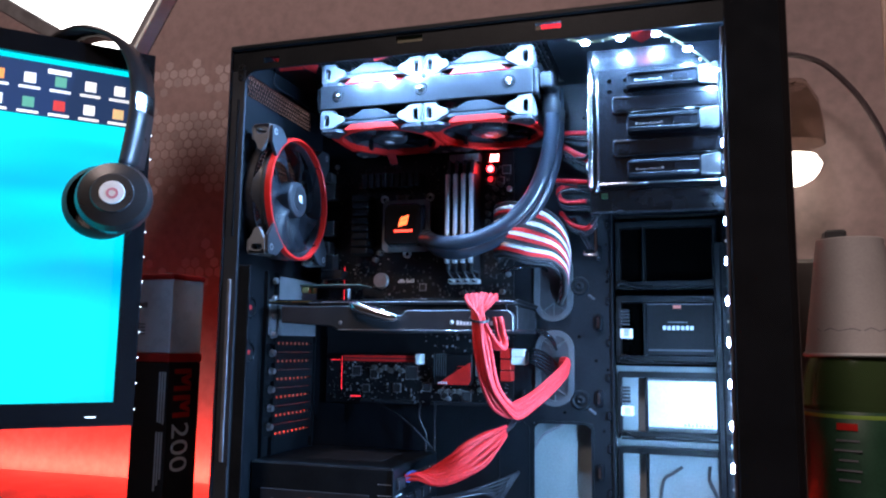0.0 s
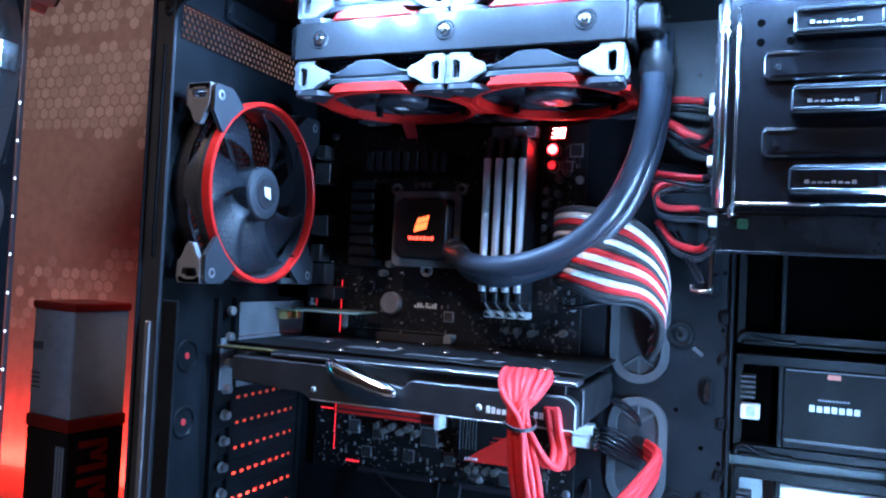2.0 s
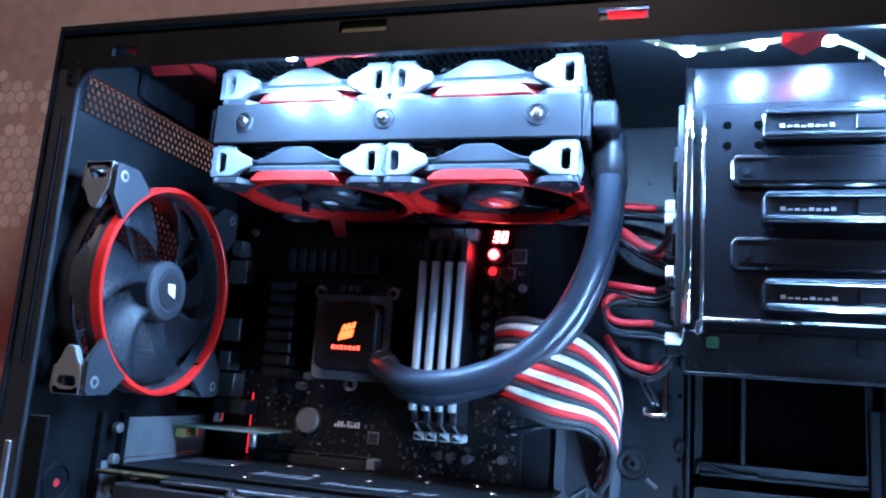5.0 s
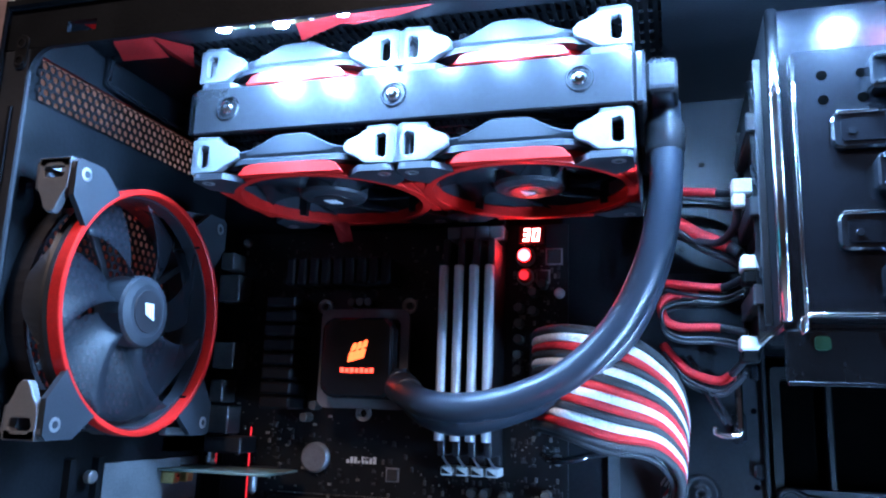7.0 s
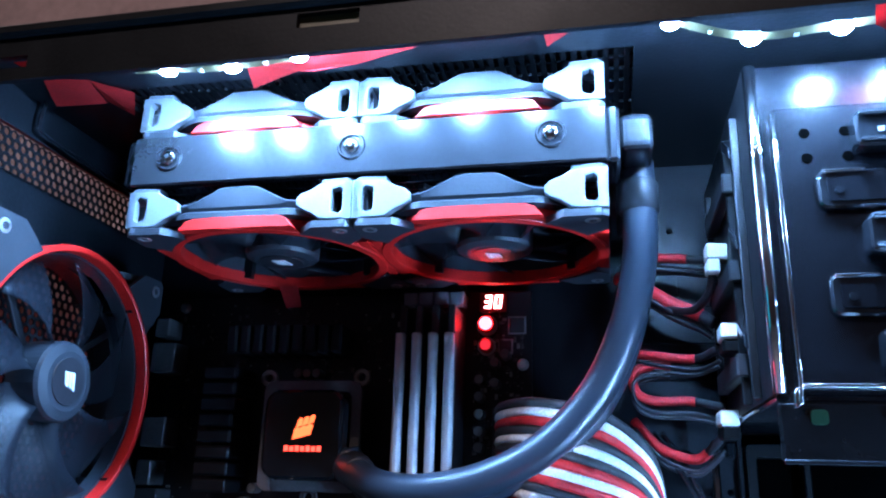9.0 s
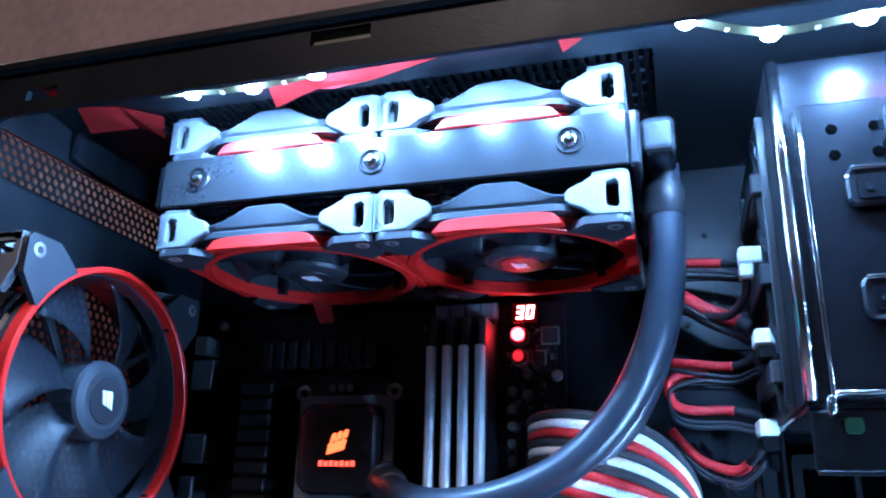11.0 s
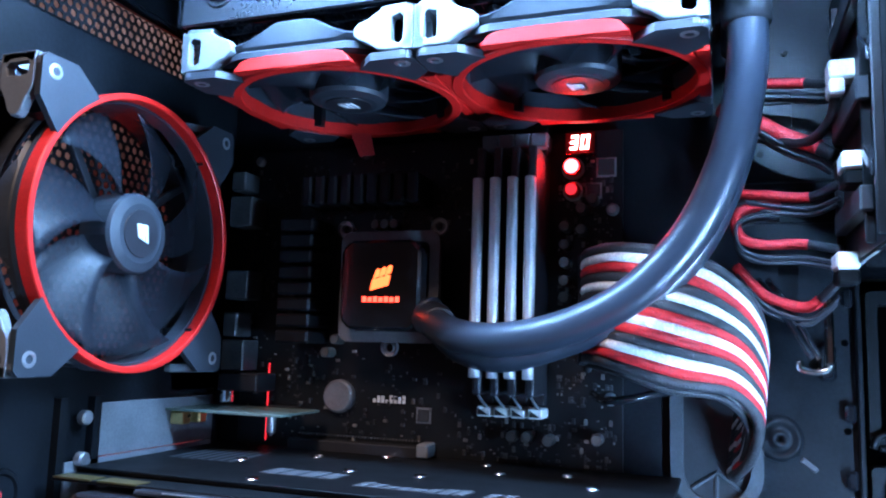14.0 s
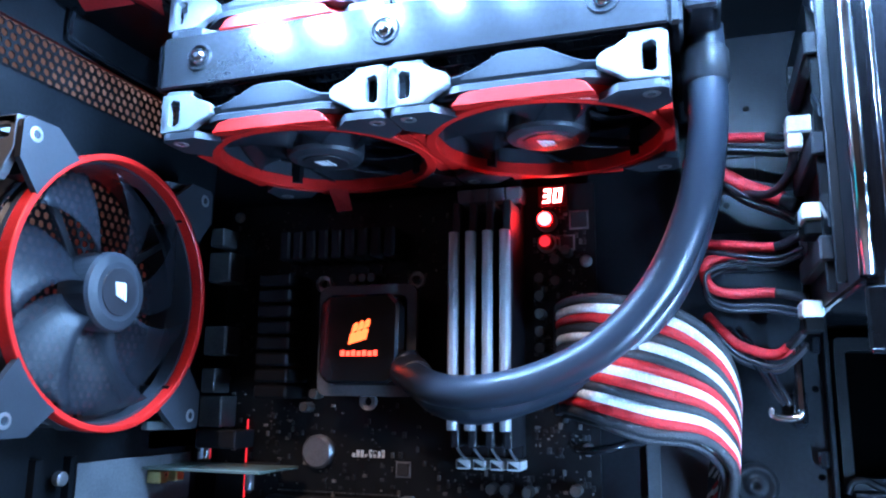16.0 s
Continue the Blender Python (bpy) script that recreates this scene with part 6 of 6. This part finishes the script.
def ribbon(points, wide, thick):
    path = glide(points, 8)
    own = bmesh.new()
    rows = []
    for i, q in enumerate(path):
        way = (path[min(i + 1, len(path) - 1)] - path[max(i - 1, 0)]).normalized()
        side = Vector((0.7, 0.7, 0)).normalized()
        up = way.cross(side).normalized()
        rows.append([own.verts.new(q + side * a * wide + up * b * thick) for a, b in ((-0.5, -0.4), (0, -0.6), (0.5, -0.4), (0.5, 0.4), (0, 0.6), (-0.5, 0.4))])
    for a, b in zip(rows, rows[1:]):
        for k in range(6):
            own.faces.new((a[k], a[(k + 1) % 6], b[(k + 1) % 6], b[k]))
    own.faces.new(rows[0]), own.faces.new(rows[-1][::-1])
    bmesh.ops.recalc_face_normals(own, faces=own.faces)
    return own


hpart("headband", ribbon([(-0.098, 0.052, 0.440), (-0.098, 0.052, 0.478), (-0.092, 0.040, 0.503), (-0.078, 0.016, 0.5145), (-0.058, -0.006, 0.5180), (-0.036, -0.016, 0.5120), (-0.0185, -0.020, 0.490), (-0.0120, -0.022, 0.458), (-0.0140, -0.025, 0.422), (-0.0190, -0.029, 0.385)], 0.033, 0.005), BAND, smooth=True)
hpart("slider", ribbon([(-0.0118, -0.0235, 0.458), (-0.0118, -0.0245, 0.440)], 0.026, 0.007), CHROME)
cupm = Matrix.Translation((-0.0330, -0.0420, 0.3500)) @ Matrix.Rotation(radians(-15), 4, "Z") @ Matrix.Rotation(radians(-8), 4, "X")
shell = hpart("ear_cup", lathe([(0, -0.0180), (0.018, -0.0180), (0.0190, -0.0165), (0.0300, -0.0130), (0.0335, -0.0060), (0.0335, 0.0020), (0.0300, 0.0040), (0, 0.0040)], (0, 0, 0), "y", 40, m=cupm), BAND, smooth=False)
hpart("cushion", lathe([(0.0300, 0.0035), (0.0350, 0.0080), (0.0360, 0.0140), (0.0330, 0.0210), (0.0240, 0.0240), (0, 0.0200)], (-0.012, 0, 0), "y", 40, m=cupm), material("black leatherette", (0.022, 0.021, 0.022), 0.5, 0, 0.25, 120, 0.3), smooth=True)
badge = hpart("badge", lathe([(0, -0.0192), (0.0105, -0.0192), (0.0112, -0.0180)], (0, 0, 0), "y", 32, m=cupm), WHITE_PLASTIC, shell, "white round badge")
hpart("badge_ring", lathe([(0.0030, -0.0196), (0.0052, -0.0196), (0.0052, -0.0190), (0.0030, -0.0190), (0.0030, -0.0196)], (0.0004, 0, -0.001), "y", 24, m=cupm), material("pink print", (0.55, 0.20, 0.25), 0.5, 0, 0.1, 60, 0), badge)
hpart("ear_cup", lathe([(0, -0.0100), (0.0300, -0.0100), (0.0335, -0.0040), (0.0335, 0.0040), (0.0300, 0.0080), (0, 0.0080)], (-0.098, 0.085, 0.425), "y", 32), BAND)
hp.matrix_basis = pose(-0.0800, -0.2550, 0, 0, 0, 46.4)

# ---- bright panel lamp behind the monitor ----
lamp = new("panel_lamp")
tagged(lamp, "bright tilted panel lamp with an aluminium rim behind the monitor", "lamp")
for name, bm, mat in (("diffuser", box(-0.300, -0.0100, -0.002, 0.004, 0.010, 0.250), glow("lit diffuser", (1.0, 0.97, 0.95), 5)), ("rim", box(-0.0100, 0.0000, -0.008, 0.012, 0, 0.260, 0.0015), NICKEL), ("rim_edge", box(0.0000, 0.0050, -0.010, 0.012, 0, 0.260, 0.001), WHITE_PLASTIC),
                      ("rim", box(-0.310, 0.0, -0.008, 0.012, -0.0100, 0.010, 0.0015), NICKEL), ("back", box(-0.300, 0.0, 0.004, 0.020, 0.0, 0.260, 0.002), PLASTIC_BLACK), ("stand", box(-0.170, -0.140, 0.020, 0.040, -0.745, 0.200, 0.003), NICKEL)):
    ob = mesh_object(name, bm, mat)
    ob.parent = lamp
lamp.matrix_basis = pose(-0.2300, -0.1200, 0.5500, 0, 30, 0)

# ---- boxed mat beside the case ----
carton = thing("product_box", (-0.1145, -0.166, DESK_Z), "tall square box with a silver top, red bands and black base", "box")
BOX_BLACK = material("black card", (0.015, 0.015, 0.017), 0.35, 0, 0.2, 30, 0.1)
BOX_SILVER = material("silver card", (0.82, 0.82, 0.86), 0.28, 0.0, 0.03, 60, 0.0)
x0, x1, y0, y1 = -0.1390, -0.0900, -0.1905, -0.1415
part("lower_sleeve", box(x0, x1, y0, y1, DESK_Z, 0.1985, 0.0015), BOX_BLACK, carton)
part("red_band", box(x0 - 0.0005, x1 + 0.0005, y0 - 0.0005, y1 + 0.0005, 0.1985, 0.2075, 0.0008), RED_PLASTIC, carton)
part("upper_sleeve", box(x0 + 0.0008, x1 - 0.0008, y0 + 0.0008, y1 - 0.0008, 0.2075, 0.2865, 0.0010), BOX_SILVER, carton)
part("red_lid", box(x0 - 0.0005, x1 + 0.0005, y0 - 0.0005, y1 + 0.0005, 0.2865, 0.2925, 0.0010), RED_PLASTIC, carton)
part("sleeve_print", bars([1, 0.9, 1, 1], -0.1380, -0.1250, 0.2560, 0.2620, y0 + 0.0008, 0.0003), PRINT_GREY, carton)
for i in range(4):
    part("print_line", box(-0.1380, -0.1270, y0 + 0.0002, y0 + 0.0008, 0.2380 - 0.0035 * i, 0.2390 - 0.0035 * i), PRINT_GREY, carton)
for i in range(3):
    part("white_stripe", box(-0.1015 + 0.0036 * i, -0.0993 + 0.0036 * i, y0 - 0.0004, y0 + 0.0001, 0.1360 - 0.001 * i, 0.1880), PRINT, carton)
    part("white_stripe", box(-0.1020 + 0.0036 * i, -0.0998 + 0.0036 * i, y0 - 0.0004, y0 + 0.0001, 0.0660 + 0.006 * i, 0.1260), PRINT, carton)
for z in (0.1680, 0.1400):
    for u, v in ((0.0, 0.0050), (0.0180, 0.0230)):
        part("red_lettering", box(x1 - 0.0001, x1 + 0.0004, -0.1805, -0.1560, z + u, z + v), RED_PLASTIC, carton)
    part("red_lettering", prism([(-0.1560, z + 0.0050), (-0.1560, z + 0.0095), (-0.1700, z + 0.0138), (-0.1700, z + 0.0092)], "x", x1 - 0.0001, x1 + 0.0004), RED_PLASTIC, carton)
    part("red_lettering", prism([(-0.1560, z + 0.0180), (-0.1560, z + 0.0135), (-0.1700, z + 0.0092), (-0.1700, z + 0.0138)], "x", x1 - 0.0001, x1 + 0.0005), RED_PLASTIC, carton)


def text_mesh(body, size, depth):
    cu = bpy.data.curves.new("text", "FONT")
    cu.body, cu.size, cu.extrude = body, size, depth
    ob = bpy.data.objects.new("text", cu)
    scene.collection.objects.link(ob)
    dg = bpy.context.evaluated_depsgraph_get()
    me = bpy.data.meshes.new_from_object(ob.evaluated_get(dg))
    bpy.data.objects.remove(ob)
    bm = bmesh.new()
    bm.from_mesh(me)
    return bm


bm = text_mesh("200", 0.0350, 0.0002)
bmesh.ops.transform(bm, matrix=Matrix.Translation((x1 + 0.0001, -0.1805, 0.1350)) @ Matrix(((0, 0, 1, 0), (0, 1, 0, 0), (-1, 0, 0, 0), (0, 0, 0, 1))), verts=bm.verts)
part("number_print", bm, PRINT, carton)
corner = Matrix.Translation((x1, y0, 0))
carton.matrix_basis = corner @ Matrix.Rotation(radians(-8), 4, "Z") @ corner.inverted() @ Matrix.Translation(carton.location)
for i in range(2):
    solo("loose_cable", sweep([(-0.060 + 0.01 * i, -0.10, 0.12 + 0.03 * i), (-0.066, -0.105, 0.08), (-0.078 + 0.008 * i, -0.108, 0.03), (-0.082, -0.11, DESK_Z + 0.002), (-0.07 + 0.01 * i, -0.02, DESK_Z + 0.002)], 0.0018, 8, 8), PLASTIC_BLACK, "thin black cable hanging behind the case", "cable", "loose cables", smooth=True)

# ---- bottle, cup and desk lamp beyond the case ----
def glass(name, colour, rough):
    m = bpy.data.materials.new(name)
    m.use_nodes = True
    b = m.node_tree.nodes["Principled BSDF"]
    b.inputs["Base Color"].default_value, b.inputs["Roughness"].default_value = (*colour, 1), rough
    b.inputs["Transmission Weight"].default_value, b.inputs["IOR"].default_value = 0.85, 1.35
    return m


BX, BY = 0.6080, 0.0600
bottle = thing("bottle", (BX, BY, DESK_Z), "green plastic drink bottle with a dark green label", "bottle")
part("body", lathe([(0, 0.004), (0.035, 0), (0.050, 0.006), (0.0535, 0.020), (0.0525, 0.050), (0.0530, 0.120), (0.0545, 0.165), (0.0545, 0.190), (0.0535, 0.205), (0.0500, 0.222), (0.0440, 0.240), (0.030, 0.262), (0.016, 0.280), (0.014, 0.300), (0, 0.300)], (BX, BY, DESK_Z), "z", 40), glass("green bottle plastic", (0.25, 0.42, 0.16), 0.12), bottle, smooth=True)
part("label", lathe([(0.0545, 0.040), (0.0550, 0.041), (0.0552, 0.176), (0.0545, 0.177)], (BX, BY, DESK_Z), "z", 40), material("dark green label", (0.020, 0.065, 0.035), 0.4, 0, 0.25, 30, 0.05), bottle, "dark green paper label", smooth=True)
part("label_rim", lathe([(0.0553, 0.170), (0.0555, 0.171), (0.0553, 0.174)], (BX, BY, DESK_Z), "z", 40), material("lime print", (0.25, 0.40, 0.06), 0.5, 0, 0.2, 30, 0), bottle, smooth=True)
for i, w in enumerate((0.022, 0.026, 0.018, 0.024, 0.020)):
    a = radians(-112)
    part("label_print", box(-w / 2, w / 2, -0.0004, 0.0004, -0.001, 0.001, m=Matrix.Translation((BX + 0.0556 * math.cos(a), BY + 0.0556 * math.sin(a), 0.128 - 0.010 * i)) @ Matrix.Rotation(a + radians(90), 4, "Z")), PRINT_GREY, bottle)
a = radians(-112)
part("label_badge", box(-0.010, 0.010, -0.0004, 0.0004, -0.0035, 0.0035, m=Matrix.Translation((BX + 0.0556 * math.cos(a), BY + 0.0556 * math.sin(a), 0.142)) @ Matrix.Rotation(a + radians(90), 4, "Z")), RED_PLASTIC, bottle)
cup = thing("paper_cup", (BX, BY, 0.2130), "white paper cup upside down over the bottle", "cup")
part("wall", lathe([(0.0490, 0.002), (0.0510, 0), (0.0515, 0.004), (0.0495, 0.006), (0.0340, 0.128), (0.0335, 0.130), (0.0320, 0.128), (0.0310, 0.120), (0, 0.120)], (BX, BY, 0.2130), "z", 44), material("white paper", (0.38, 0.35, 0.34), 0.6, 0, 0.08, 30, 0.1), cup, smooth=True)
part("rim", lathe([(0.0500, 0.0005), (0.0520, 0.0015), (0.0520, 0.0040), (0.0500, 0.005)], (BX, BY, 0.2130), "z", 44), WHITE_PLASTIC, cup, smooth=True)
part("printed_line", sweep([(BX + 0.0462 * math.cos(radians(q)), BY + 0.0462 * math.sin(radians(q)), 0.2420 + 0.002 * math.sin(q)) for q in range(-150, -20, 10)], 0.0006, 5, 2), PRINT_GREY, cup)

dl = thing("desk_lamp", (0.585, 0.24, DESK_Z), "dark dome desk lamp with a glowing bulb", "lamp")
part("shade", lathe([(0.0085, 0.585), (0.0120, 0.592), (0.0250, 0.588), (0.0390, 0.560), (0.0440, 0.525), (0.0445, 0.500), (0.0430, 0.500), (0.0420, 0.525), (0.0370, 0.556), (0.0240, 0.582)], (0.5750, 0.24, 0), "z", 36), glass("smoky glass shade", (0.62, 0.55, 0.50), 0.0), dl, smooth=True)
bpy.data.materials["smoky glass shade"].node_tree.nodes["Principled BSDF"].inputs["IOR"].default_value = 1.01
bpy.data.materials["smoky glass shade"].node_tree.nodes["Principled BSDF"].inputs["Transmission Weight"].default_value = 1.0
part("bulb", lathe([(0, 0.4430), (0.0160, 0.4450), (0.0290, 0.4520), (0.0370, 0.4620), (0.0405, 0.4720), (0.0340, 0.4830), (0.0150, 0.4880), (0, 0.4890)], (0.5740, 0.24, 0), "z", 32), glow("lit bulb", (1.0, 0.90, 0.78), 7), dl, "glowing white bulb", smooth=True)
part("gooseneck", sweep([(0.575, 0.24, 0.592), (0.570, 0.24, 0.615), (0.5744, 0.24, 0.6304), (0.6169, 0.24, 0.6156), (0.6504, 0.24, 0.5802), (0.6758, 0.24, 0.5386), (0.6960, 0.24, 0.4800), (0.7100, 0.24, 0.36), (0.7120, 0.24, 0.10), (0.7120, 0.24, DESK_Z + 0.01)], 0.0038, 10, 10), material("dark gooseneck", (0.05, 0.035, 0.04), 0.4, 0.3, 0.2, 60, 0.1), dl, smooth=True)
part("base", lathe([(0, 0.014), (0.055, 0.012), (0.062, 0.004), (0.062, 0), (0, 0)], (0.7120, 0.24, DESK_Z), "z", 32), PLASTIC_BLACK, dl)
dark = solo("storage_box", box(0.560, 0.760, 0.255, 0.315, DESK_Z, 0.345, 0.006), material("dark card box", (0.03, 0.022, 0.02), 0.6, 0, 0.2, 20, 0.1), "dark box standing against the wall", "box")
solo("plug_adapter", box(0.6170, 0.6440, 0.262, 0.290, 0.3450, 0.3850, 0.003), PLASTIC_BLACK, "small black adapter on the dark box", "adapter")
solo("wall_strip", box(0.5620, 0.5800, 0.3085, 0.3200, 0.0, 2.19, 0.002), material("cream paint", (0.42, 0.33, 0.27), 0.6, 0, 0.1, 10, 0.1), "cream painted trim on the wall", "trim", kind="structure")
solo("wall_strip", box(0.7150, 0.7360, 0.3085, 0.3200, 0.0, 2.19, 0.002), bpy.data.materials["cream paint"], "cream painted trim on the wall", "trim", kind="structure")

# ---- things on top of the case ----
g = thing("webcam", (0.31, -0.06, 0.537), "small black webcam lying on top of the case", "webcam")
part("body", box(0.290, 0.326, -0.080, -0.045, 0.5400, 0.5590, 0.006, segments=2), PLASTIC_BLACK, g)
part("lens", disc((0.300, -0.0815, 0.5500), 0.0060, 0.003, "y", 20), GLOSS_BLACK, g)
part("stalk", sweep([(0.270, -0.062, 0.5430), (0.285, -0.062, 0.5450), (0.300, -0.062, 0.5530)], 0.0035, 8, 6), PLASTIC_BLACK, g, smooth=True)
g = thing("control_hub", (0.39, -0.03, 0.537), "dark control box on top of the case", "control box")
part("body", box(0.348, 0.430, -0.075, -0.010, 0.5397, 0.5680, 0.004), PLASTIC_BLACK, g)
part("edge", box(0.346, 0.3485, -0.075, -0.012, 0.5400, 0.5720, 0.0008), NICKEL, g)
